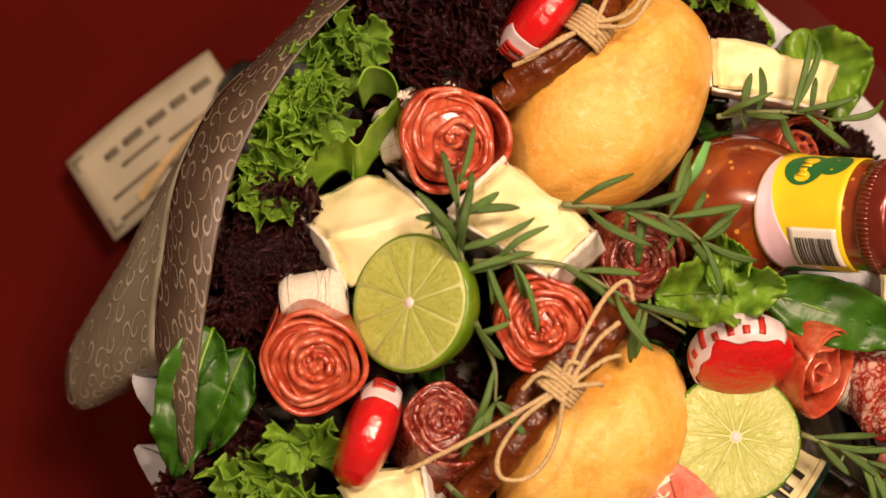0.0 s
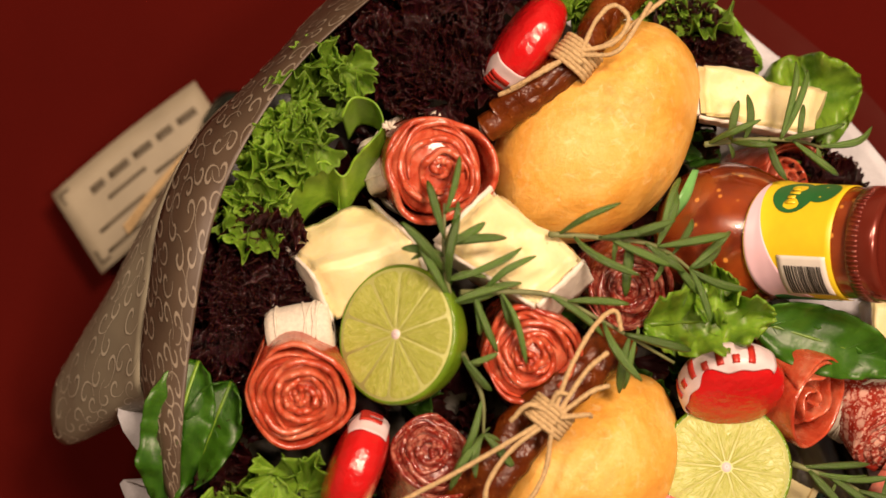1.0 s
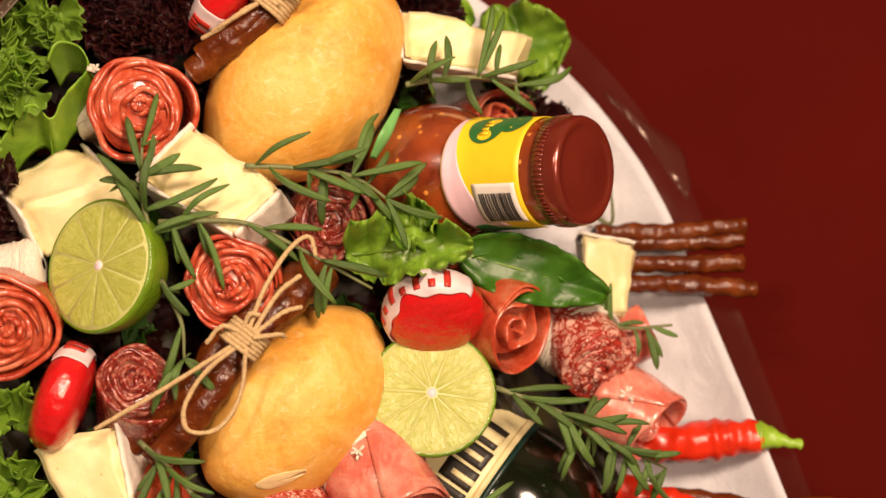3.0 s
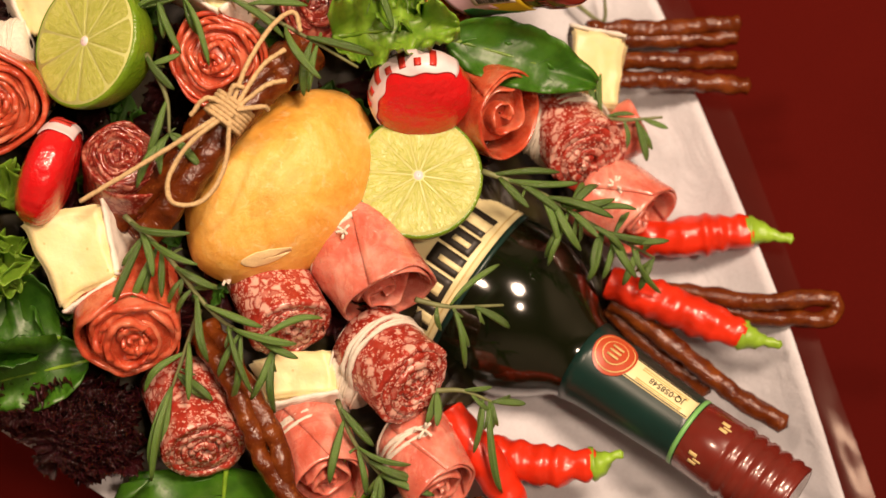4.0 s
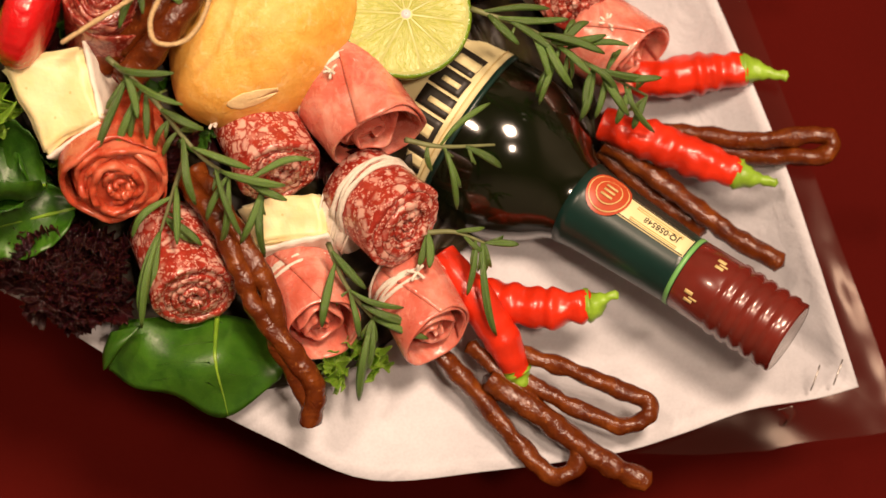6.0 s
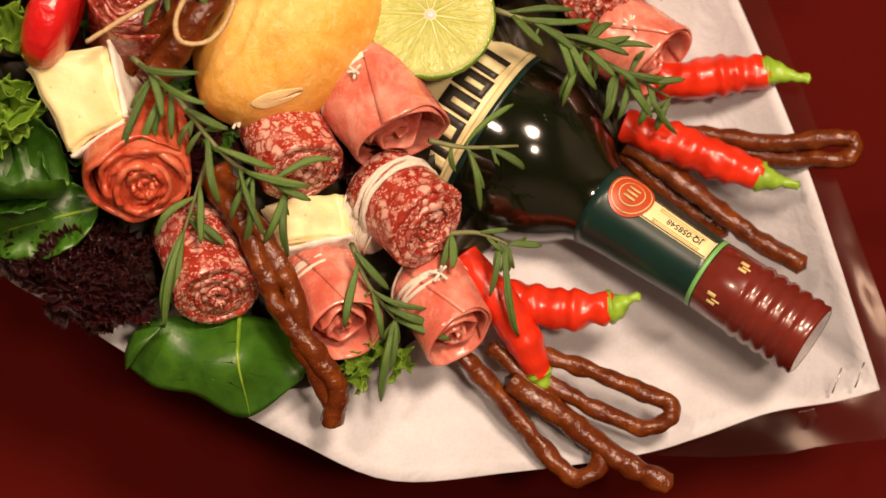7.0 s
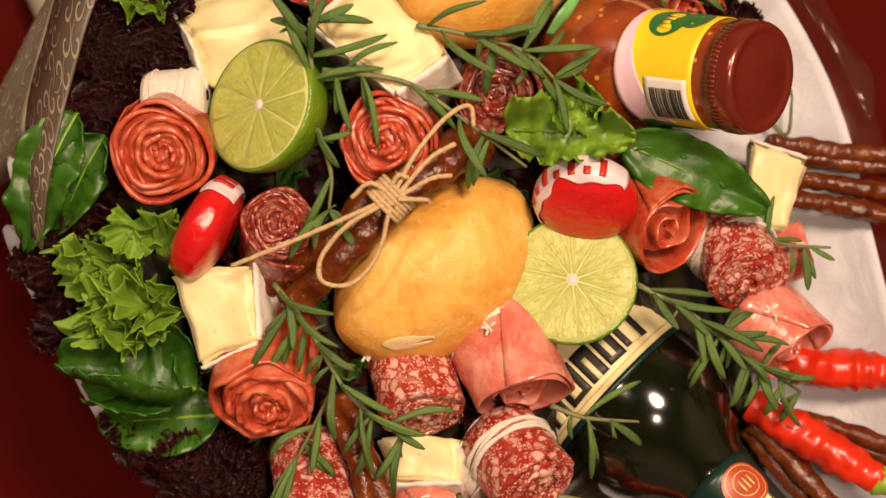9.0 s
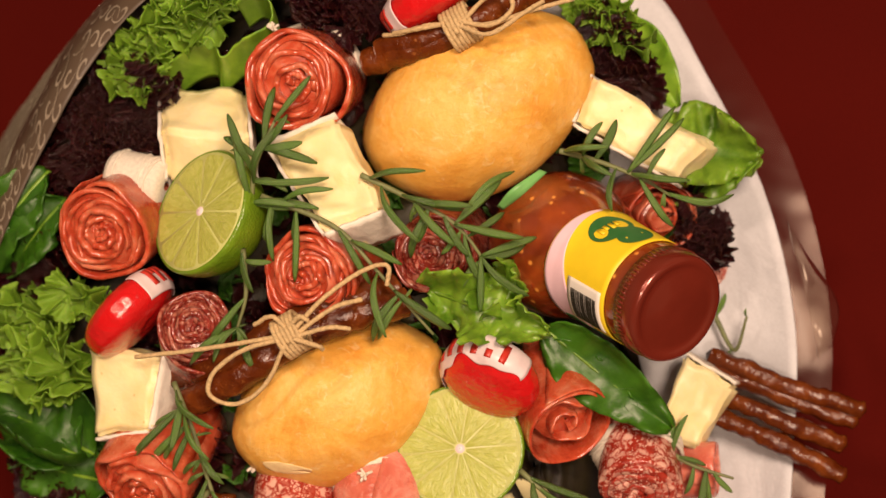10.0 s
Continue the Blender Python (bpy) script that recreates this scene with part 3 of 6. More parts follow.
def tag_bar(u0, u1, v0, v1):
    P = np.array([[on_tag(u0 + (u1 - u0) * i / 4, v0 + (v1 - v0) * j, 0.0008) for j in (0, 1)] for i in range(5)])
    raw_part("print_bar", *slab(P, 0.0003), "faded", tag)


for u0, u1 in ((0.20, 0.29), (0.33, 0.46), (0.50, 0.62), (0.66, 0.76), (0.80, 0.92)):
    tag_bar(u0, u1, 0.225, 0.305)
for k, (u0, u1) in enumerate(((0.26, 0.52), (0.55, 0.86), (0.12, 0.44), (0.48, 0.70), (0.10, 0.40))):
    tag_bar(u0, u1, 0.42 + 0.11 * k, 0.46 + 0.11 * k)
for u0, u1, v0, v1 in ((0.03, 0.10, 0.06, 0.09), (0.03, 0.045, 0.06, 0.2), (0.03, 0.045, 0.78, 0.94), (0.03, 0.10, 0.91, 0.94)):
    tag_bar(u0, u1, v0, v1)
for s in (0.0, 0.006):
    raw_part("string", *tube([on_tag(0.25, 0.8 + s * 10, 0.002), on_tag(0.5, 0.7 + s * 6, 0.004), on_tag(0.8, 0.6, 0.005), on_tag(1.15, 0.55 + s * 8, 0.012)], 0.0011, 20, 6), "twine", tag, "tan jute string")
knot_end = loft([(-0.2341, 0.1542, 0.0300), (-0.2225, 0.1639, 0.0400), (-0.2085, 0.1620, 0.0400)], [(-0.2153, 0.1266, 0.0500), (-0.2052, 0.1388, 0.0600), (-0.1949, 0.1480, 0.0600)], 20, 8, 0.006, 0.008, 9)
raw_part("crumpled_end", *slab(knot_end, 0.0006), "foil", wrap, "dark crumpled end of the wrap")


# ---------------------------------------------------------------- leaves and bed of salad
def leaf_grid(base, tip, width, hint=TOWARD, cup=0.25, arch=0.2, ruffle=0.0, freq=5.0, seed=1, nu=30, nv=13, round_end=0.75, fringe=0.0, roll=0.0):
    """A leaf from stalk to tip: cup bends the sides up, arch bows the length, ruffle waves the edge."""
    base, tip = V(base), V(tip)
    side, up, along = frame_of(tip - base, hint)
    L = (tip - base).length
    P = np.zeros((nu, nv, 3))
    for i in range(nu):
        u = i / (nu - 1)
        w = width * (math.sin(math.pi * (0.04 + 0.94 * u ** round_end))) ** 0.65
        for j in range(nv):
            v = 2 * j / (nv - 1) - 1
            e = abs(v) ** 2
            n1 = noise.noise(V((u * freq, v * 1.2, seed * 3.7)))
            n2 = noise.noise(V((u * freq * 2.7, v * 2.2, seed * 7.1)))
            rise = cup * width * e + arch * L * math.sin(math.pi * u) * 0.5 + ruffle * width * (e + 0.15) * (n1 * 1.6 + n2 * 0.8)
            ww = w * (1 + fringe * e * noise.noise(V((u * freq * 7, seed, v))) * 2)
            rise += -0.06 * width * math.exp(-(v * 6) ** 2)
            x = v * ww
            if roll:
                x, rise = math.sin(v * roll) * ww / roll, rise + (1 - math.cos(v * roll)) * ww / roll
            P[i, j] = base + along * (L * u) + side * x + up * rise
    return P


def smooth_leaf(base, tip, width, label, mat="spinach", **kw):
    ob = thing("salad_leaf", base, label, "salad leaf")
    P = leaf_grid(base, tip, width, **kw)
    blade = raw_part("blade", *slab(P, 0.0006), mat, ob)
    mid = [tuple(P[i, P.shape[1] // 2]) for i in range(0, len(P), 4)]
    raw_part("midrib", *tube(mid, lambda t: 0.0009 * (1.1 - t), 18, 6), "green", blade, "paler green midrib")
    nu, nv = P.shape[:2]
    lines = []
    for k in range(5):
        i0 = int(nu * (0.12 + 0.15 * k))
        for d in (-1, 1):
            way = [V(P[min(nu - 1, i0 + (0, 2, 4, 5)[q]), nv // 2 + d * int((nv // 2) * (0, 0.35, 0.65, 0.85)[q])]) + TOWARD * 0.0002 for q in range(4)]
            lines.append(tube(way, lambda t: 0.00016 * (1.1 - t), 8, 4))
    raw_part("vein_net", *merged(*lines), mat, blade)
    return ob


def fan_mesh(seed, waves, amp, teeth, nu=84, nv=11):
    """A frilled piece of lettuce of unit size, its stalk at the origin, opening towards +y."""
    r = rng(seed)
    ph = [r.uniform(0, 6.28) for _ in range(6)]
    P = np.zeros((nu, nv, 3))
    for i in range(nu):
        u = i / (nu - 1)
        a = radians(-75 + 150 * u)
        for j in range(nv):
            t = j / (nv - 1)
            f = t ** 2.2
            z = amp * f * (math.sin(waves * u * 6.28 + ph[0]) + 0.6 * math.sin(waves * 1.9 * u * 6.28 + ph[1] + t * 2)) + 0.35 * t * t + amp * 0.50 * t ** 4 * math.sin(waves * 3.3 * u * 6.28 + ph[4] + 3 * noise.noise(V((u * 5, seed, 2))))
            push = 0.5 * amp * f * math.cos(waves * u * 6.28 + ph[2])
            d = t * (1 + teeth * f * math.sin(waves * 4.3 * u * 6.28 + ph[3]) + 0.12 * noise.noise(V((u * 6, t, seed))))
            d *= 0.8 + 0.2 * math.cos(a)
            P[i, j] = (math.sin(a) * d * 0.85 + push * math.cos(a), math.cos(a) * d, z + 0.05 * noise.noise(V((u * 9, t * 4, seed * 2.0))))
    verts, faces = slab(P, 0.018)
    me = bpy.data.meshes.new("leaf")
    me.from_pydata(verts, [], faces)
    me.polygons.foreach_set("use_smooth", [True] * len(me.polygons))
    return me


def fans(mat, count, seed, waves, amp, teeth):
    out = []
    for k in range(count):
        me = fan_mesh(seed + k, waves, amp, teeth)
        me.materials.append(M[mat])
        out.append(me)
    return out


RED_FANS = fans("red_leaf", 5, 20, 6.5, 0.20, 0.05)
GREEN_FANS = fans("green", 5, 40, 3.0, 0.24, 0.04)


def clump(name, label, places, meshes, size, count, seed, spread, hint=TOWARD, tilt=55):
    """A head of frilled lettuce: many leaves of shared shape set round the given places."""
    r = rng(seed)
    ob = thing(name, places[0], label, "lettuce")
    for k in range(count):
        p = V(places[k % len(places)]) + V((r.uniform(-spread, spread), r.uniform(-spread, spread), r.uniform(-0.006, 0.006)))
        s = size * r.uniform(0.7, 1.25)
        side, up, w = frame_of(hint, V((math.cos(k * 2.4 + seed), math.sin(k * 2.4 + seed), 0.1)))
        turn = Matrix((side, up, w)).transposed().to_4x4()
        m = Matrix.Translation(p - ob.location) @ turn @ pose(0, 0, 0, r.uniform(10, tilt), r.uniform(-25, 25), r.uniform(-40, 40)) @ Matrix.Diagonal((s, s, s, 1))
        o = new("leaf", meshes[k % len(meshes)])
        o.parent = ob
        o.matrix_basis = m
    return ob


# filler mound under everything, coloured dark for the shade in gaps, leaves over it
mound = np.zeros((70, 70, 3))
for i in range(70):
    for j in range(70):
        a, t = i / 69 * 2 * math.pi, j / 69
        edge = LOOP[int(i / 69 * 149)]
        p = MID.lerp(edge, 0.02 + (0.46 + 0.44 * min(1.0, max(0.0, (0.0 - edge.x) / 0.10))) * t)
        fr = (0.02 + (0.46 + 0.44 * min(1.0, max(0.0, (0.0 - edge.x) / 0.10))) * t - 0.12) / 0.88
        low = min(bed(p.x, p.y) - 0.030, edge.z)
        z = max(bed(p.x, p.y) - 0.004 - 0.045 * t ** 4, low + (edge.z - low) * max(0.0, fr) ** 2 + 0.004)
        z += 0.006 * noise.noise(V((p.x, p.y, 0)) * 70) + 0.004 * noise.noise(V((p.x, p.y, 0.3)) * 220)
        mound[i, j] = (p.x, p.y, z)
bed_ob = thing("filler_bed", (0, 0, 0.05), "dark red and green leaves over a filler mound coloured as shade", "lettuce", kind="stuff")
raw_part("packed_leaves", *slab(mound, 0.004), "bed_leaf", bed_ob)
br = rng(77)
DEEP_FANS = fans("spinach", 3, 60, 2.4, 0.22, 0.03)
for k in range(230):
    x, y = br.uniform(-0.16, 0.03), br.uniform(-0.07, 0.115)
    if x > 0.0 and y < 0.05 or x > -0.04 and y < -0.02:
        continue
    o = new("leaf", br.choice(DEEP_FANS if br.random() < 0.4 else RED_FANS))
    o.parent = bed_ob
    size = br.uniform(0.011, 0.017)
    o.matrix_basis = Matrix.Translation(V((x, y, bed(x, y) + br.uniform(-0.008, 0.001))) - bed_ob.location) @ pose(0, 0, 0, br.uniform(-15, 45), br.uniform(-30, 30), br.uniform(0, 360)) @ Matrix.Diagonal((size, size, size, 1))

clump("red_lettuce", "dark purple-red frilled lettuce head beside the wrap", [(-0.1370, 0.1440, 0.1690), (-0.1230, 0.1560, 0.1620), (-0.1080, 0.1690, 0.1560), (-0.1277, 0.1383, 0.1772), (-0.1128, 0.1491, 0.1725), (-0.0984, 0.1540, 0.1660), (-0.1179, 0.1268, 0.1753), (-0.1057, 0.1314, 0.1697), (-0.0871, 0.1675, 0.1622), (-0.1039, 0.1653, 0.1677)], RED_FANS, 0.0115, 260, 1, 0.008)
clump("red_lettuce", "dark purple-red frilled lettuce between cheese and wrap", [(-0.2000, 0.0300, 0.1750), (-0.1980, 0.0520, 0.1770), (-0.1980, 0.0100, 0.1700), (-0.1900, 0.0720, 0.1780), (-0.1848, 0.0577, 0.1745), (-0.1755, 0.0488, 0.1706), (-0.1675, 0.0551, 0.1670), (-0.1831, 0.0404, 0.1755), (-0.1786, 0.0691, 0.1797), (-0.1887, 0.0491, 0.1772)], RED_FANS, 0.0115, 200, 2, 0.008)
clump("red_lettuce", "dark purple-red frilled lettuce at the paper edge", [(-0.1700, -0.0930, 0.1420), (-0.1580, -0.1080, 0.1370), (-0.1790, -0.0870, 0.1440), (-0.1608, -0.0944, 0.1456), (-0.1527, -0.1042, 0.1413), (-0.1434, -0.1108, 0.1362), (-0.1436, -0.0986, 0.1416)], RED_FANS, 0.0100, 190, 3, 0.007)
clump("red_lettuce", "dark purple lettuce tuft behind the bread roll", [(-0.0192, 0.1469, 0.1340), (-0.0122, 0.1394, 0.1294)], RED_FANS, 0.012, 26, 4, 0.006)
clump("red_lettuce", "dark purple lettuce tuft beside the jar", [(0.0367, 0.0925, 0.0985), (0.0359, 0.0872, 0.0994), (0.0290, 0.1013, 0.1024)], RED_FANS, 0.010, 24, 5, 0.005)
clump("red_lettuce", "dark purple lettuce tuft near the frilled leaf", [(-0.2127, -0.0269, 0.1601), (-0.2117, -0.0462, 0.1534), (-0.2018, -0.0105, 0.1652)], RED_FANS, 0.013, 40, 6, 0.008)

clump("green_lettuce", "bright green frilled lettuce beside the brown wrap", [(-0.1500, 0.1320, 0.1850), (-0.1590, 0.1200, 0.1870), (-0.1670, 0.1070, 0.1880), (-0.1730, 0.0970, 0.1870), (-0.1820, 0.0860, 0.1850), (-0.1610, 0.1060, 0.1880), (-0.1790, 0.0790, 0.1830)], GREEN_FANS, 0.0140, 52, 7, 0.0050)
clump("green_lettuce", "bright green frilled lettuce behind the wax cheese", [(-0.0647, 0.1617, 0.1587), (-0.0581, 0.1693, 0.1539)], GREEN_FANS, 0.012, 26, 8, 0.007)
clump("green_lettuce", "bright green frilled lettuce behind the twine bow", [(-0.0320, 0.1639, 0.1400), (-0.0248, 0.1584, 0.1364), (-0.0187, 0.1546, 0.1313)], GREEN_FANS, 0.012, 26, 9, 0.005)
clump("green_lettuce", "bright green frilled lettuce below the ham rose", [(-0.1960, -0.0320, 0.1710), (-0.1850, -0.0260, 0.1750), (-0.1720, -0.0180, 0.1780), (-0.1740, -0.0380, 0.1720), (-0.1780, -0.0480, 0.1690), (-0.1900, -0.0400, 0.1690)], GREEN_FANS, 0.0160, 24, 10, 0.007, tilt=60)
clump("green_lettuce", "small green frilled lettuce tuft under the ham rolls", [(-0.0580, -0.1451, 0.1164), (-0.0470, -0.1417, 0.1155)], GREEN_FANS, 0.008, 14, 11, 0.005)

curl = thing("salad_leaf", (-0.1500, 0.0900, 0.1800), "green lettuce leaf rolled at one end beside the cheese", "salad leaf")
way = [(-0.1385 + 0.0072 * math.cos(a), 0.1085 + 0.0085 * math.sin(a)) for a in [radians(d) for d in (170, 110, 50, -10, -70)]]
way += [(-0.1420, 0.0960), (-0.1475, 0.0900), (-0.1530, 0.0955), (-0.1600, 0.0930), (-0.1680, 0.0840), (-0.1760, 0.0760)]
ring = spline([(x, y, 0) for x, y in way], 70)
P = np.zeros((70, 14, 3))
for i, p in enumerate(ring):
    e = i / 69
    for j in range(14):
        t = j / 13
        rise = 0.2010 - 0.010 * e + 0.0022 * math.sin(e * 19) * t + 0.0012 * noise.noise(V((e * 24, t, 5))) * t
        away = V((-0.18, -0.75, 0)) * 0.013 * (1 - t) ** 1.3 * (0.4 + e)
        P[i, j] = (p.x + away.x, p.y + away.y, rise - 0.020 * (1 - t))
curl_blade = raw_part("blade", *slab(P, 0.0006), "green", curl)
raw_part("midrib", *tube([tuple(P[44, j]) for j in range(0, 14, 3)], lambda t: 0.0008 * (1.1 - t), 14, 6), "green", curl_blade, "paler green midrib")
smooth_leaf((-0.2040, 0.0270, 0.1880), (-0.2230, -0.0250, 0.1750), 0.0125, "deep green spinach leaf beside the brown wrap", cup=0.3, arch=0.3, ruffle=0.40, seed=5, fringe=0.025)
smooth_leaf((-0.1920, 0.0190, 0.1880), (-0.2100, -0.0160, 0.1760), 0.0105, "deep green leaf between wrap and ham rose", cup=0.4, arch=0.2, ruffle=0.37, seed=6, fringe=0.025)
smooth_leaf((-0.1540, -0.0710, 0.1640), (-0.2080, -0.0670, 0.1680), 0.0270, "large deep green leaf curled like a cup", hint=V((0.0, 0.38, 0.92)), cup=0.10, arch=0.05, ruffle=0.22, seed=7, roll=1.9, round_end=0.5, fringe=0.02)
smooth_leaf((-0.1580, -0.0740, 0.1660), (-0.1960, -0.0800, 0.1600), 0.0150, "deep green leaf bowed over the paper edge", hint=V((-0.2, 0.45, 0.85)), cup=0.6, arch=0.25, ruffle=0.25, seed=8, round_end=0.5, fringe=0.02)
smooth_leaf((-0.1460, -0.0800, 0.1560), (-0.1960, -0.0860, 0.1500), 0.0140, "deep green leaf lying on the paper", cup=0.2, arch=0.2, ruffle=0.35, seed=9, fringe=0.025)
broad = thing("salad_leaf", (-0.1022, -0.1273, 0.1318), "broad green leaf spread over the white paper edge", "salad leaf")
grid = loft([(-0.1351, -0.1219, 0.1428), (-0.1242, -0.1215, 0.1384), (-0.1097, -0.1215, 0.1352), (-0.0931, -0.1240, 0.1321), (-0.0732, -0.1341, 0.1264)],
            [(-0.1432, -0.1396, 0.1422), (-0.1340, -0.1469, 0.1393), (-0.1182, -0.1510, 0.1356), (-0.1021, -0.1604, 0.1275), (-0.0799, -0.1483, 0.1289)], 40, 16, 0.005, 0.014, 21)
blade = raw_part("blade", *slab(grid, 0.0006), "spinach", broad)
raw_part("midrib", *tube([tuple(grid[min(39, 25 + j // 3), j] + np.array(TOWARD) * 0.0003) for j in range(0, 16, 3)], lambda t: 0.0010 * (1.1 - t), 18, 6), "green", blade, "paler green midrib")
lines = []
for k in range(4):
    for d in (-1, 1):
        way = [V(grid[max(0, min(39, 26 + d * q * (4 if d < 0 else 3))), min(15, 1 + 3 * k + q)]) + TOWARD * 0.0002 for q in range(4)]
        lines.append(tube(way, lambda t: 0.00035 * (1.1 - t), 8, 4))
raw_part("vein_net", *merged(*lines), "spinach", blade)
fold = loft([(-0.1429, -0.1397, 0.1431), (-0.1412, -0.1335, 0.1483), (-0.1378, -0.1265, 0.1486)], [(-0.1409, -0.1393, 0.1454), (-0.1314, -0.1311, 0.1522), (-0.1249, -0.1250, 0.1488)], 16, 8, 0.002, 0.002, 22)
raw_part("folded_edge", *slab(fold, 0.0006), "spinach", blade, "paler green folded leaf edge")
smooth_leaf((-0.0436, 0.0321, 0.1690), (0.0040, 0.0320, 0.1640), 0.0125, "bright green wavy leaf beside the jar", "green", cup=0.3, arch=0.1, ruffle=1.5, freq=5, seed=11, fringe=0.2)
smooth_leaf((-0.0250, 0.0410, 0.1640), (-0.0080, 0.0440, 0.1650), 0.0110, "bright green wavy leaf over the wax cheese", "green", cup=0.5, arch=0.1, ruffle=1.5, freq=5, seed=12, fringe=0.2)
smooth_leaf((-0.0023, 0.0334, 0.1464), (0.0524, 0.0145, 0.1280), 0.0125, "long deep green spinach leaf under the jar", cup=0.3, arch=0.15, ruffle=0.42, seed=13, fringe=0.025)
smooth_leaf((-0.0007, 0.0287, 0.1393), (0.0390, 0.0153, 0.1315), 0.009, "deep green spinach leaf behind another leaf", cup=0.5, arch=0.1, ruffle=0.52, seed=14, fringe=0.025)
smooth_leaf((0.0070, 0.1202, 0.1150), (0.0472, 0.1271, 0.1180), 0.017, "green lettuce leaf behind the soft cheese", "green", cup=0.3, arch=0.2, ruffle=0.8, seed=15)
smooth_leaf((0.0145, 0.1070, 0.1000), (0.0468, 0.1296, 0.1120), 0.013, "green lettuce leaf curling over the paper", "green", cup=0.5, arch=0.2, ruffle=0.35, seed=16)
smooth_leaf((-0.0211, 0.1624, 0.1180), (0.0089, 0.1363, 0.1120), 0.010, "green lettuce leaf beside the white paper", "green", cup=0.3, arch=0.2, ruffle=0.2, seed=17)


# ---------------------------------------------------------------- bread rolls
def bread_roll(centre, axis, size, label, seed, hint=TOWARD, pale=None):
    """A smooth oval roll: size is half its length, width and height."""
    s, u, w = frame_of(axis, hint)
    ob = thing("bread_roll", centre, label, "bread roll")
    bm = bmesh.new()
    bmesh.ops.create_icosphere(bm, subdivisions=5, radius=1.0)
    for v in bm.verts:
        x, y, z = v.co
        y2 = y * (1.0 if y > 0 else 0.75)
        k = 1 + 0.05 * noise.noise(V((x * 1.6, y * 1.6, z * 1.6 + seed))) + 0.008 * noise.noise(V((x * 9, y * 9, z * 9 + seed)))
        end = 1 - 0.10 * z * z
        v.co = V(centre) + (s * x * size[1] * end + u * y2 * size[2] * end + w * z * size[0]) * k
    crust = part("crust", bm, "bread", ob)
    if pale:
        P = np.zeros((14, 14, 3))
        for i in range(14):
            for j in range(14):
                a, t = 2 * math.pi * i / 13, j / 13 * (0.8 + 0.2 * noise.noise(V((math.cos(6.28 * i / 13), math.sin(6.28 * i / 13), seed))))
                d = (V(pale[0]) + V(pale[1]) * 0.30 * t * math.cos(a) + V(pale[2]) * 0.15 * t * math.sin(a)).normalized()
                x, y, z = d
                y2 = y * (1.0 if y > 0 else 0.75)
                k = 1 + 0.05 * noise.noise(V((x * 1.6, y * 1.6, z * 1.6 + seed))) + 0.008 * noise.noise(V((x * 9, y * 9, z * 9 + seed))) + 0.006 * (1 - t) - 0.001
                end = 1 - 0.10 * z * z
                P[i, j] = V(centre) + (s * x * size[1] * end + u * y2 * size[2] * end + w * z * size[0]) * k
        raw_part("pale_patch", *slab(P, 0.0002), "crumb", crust, "pale soft unbaked patch")
    return ob


bread_roll((-0.0571, 0.1078, 0.1520), V((-0.0339, 0.1349, 0.1460)) - V((-0.0783, 0.0853, 0.1460)), (0.0480, 0.0345, 0.034), "golden crusty bread roll under a twine bow", 1)
bread_roll((-0.0705, -0.0190, 0.1480), V((-0.0471, 0.0156, 0.1400)) - V((-0.1076, -0.0465, 0.1550)), (0.0440, 0.0318, 0.034), "golden crusty bread roll beside a cut lime", 2, pale=((-0.50, 0.50, -0.58), (-0.7, 0.0, 0.7), (0.3, 0.8, 0.3)))


# ---------------------------------------------------------------- rolled meat
def spiral(ob, top, s, u, w, H, R, mat, seed, r, turns, flare, slices, depth, tight):
    """The slices of a rose, folded rims up; tight: pressed together with rough cut rims."""
    ph, oval = r.uniform(0, 6.28), r.uniform(0.02, 0.08)
    wild = 0.30 if tight else 1.0
    for k in range(slices):
        t0, t1 = k / slices, (k + 1.35) / slices
        n = max(36, int(40 * turns / slices * 1.5))
        lean, drop = r.uniform(0.4, 1.5), r.uniform(-0.07, 0.05)
        off = (s * r.uniform(-1, 1) + u * r.uniform(-1, 1)) * R * 0.06
        P, T = np.zeros((n, 10, 3)), np.zeros((n, 10))
        for i in range(n):
            e = i / (n - 1)
            f = min(t0 + (t1 - t0) * e, 1.06)
            a = ph + f * turns * 2 * math.pi
            rad = R * (0.05 + 0.82 * min(f, 1.0) ** 0.92 + 0.05 * max(0, f - 1))
            rad *= 1 + oval * math.cos(2 * a + seed) + 0.06 * noise.noise(V((math.cos(a) * 1.3, math.sin(a) * 1.3, seed + k * 2.3)))
            wave = wild * (0.20 * R * noise.noise(V((a * 0.9, seed, k))) + 0.09 * R * noise.noise(V((a * 2.4, seed + 5, k)))) + (0.09 if tight else 0.035) * R * noise.noise(V((a * 8, seed + 9, k)))
            fade = min(1.0, e * 5, (1 - e) * 5)
            for j in range(10):
                v = (j / 9) ** 2
                out = rad * (1 + 0.03 * noise.noise(V((a * 2, v * 3, seed)))) + R * (0.03 + flare * 0.75 * lean * (0.35 + 0.65 * f)) * (1 - v) ** 3
                h = -v * H * (0.6 + 0.4 * f) + (wave + drop * R) * (1 - v) - 0.22 * R * f * f * (1 - v) * depth - (1 - fade) * 0.10 * R * (1 - v)
                P[i, j] = top + off * (1 - f) + (s * math.cos(a) + u * math.sin(a)) * out + w * h
                T[i, j] = (0.70, 0.92, 1, 1, 1, 1, 1, 1, 1, 1)[j] * min(1.0, 0.25 + 0.75 * fade) * 0.98 * R / turns
        raw_part("slice", *slab(P, T), mat, ob)
    fill = [(-H, R * 0.74), (-0.60 * R, R * 0.80), (-0.44 * R * depth, R * 0.72), (-0.30 * R * depth, R * 0.40), (-0.24 * R, 0.0005)]
    raw_part("core", *lathe(fill, top, w, 40), mat, ob)


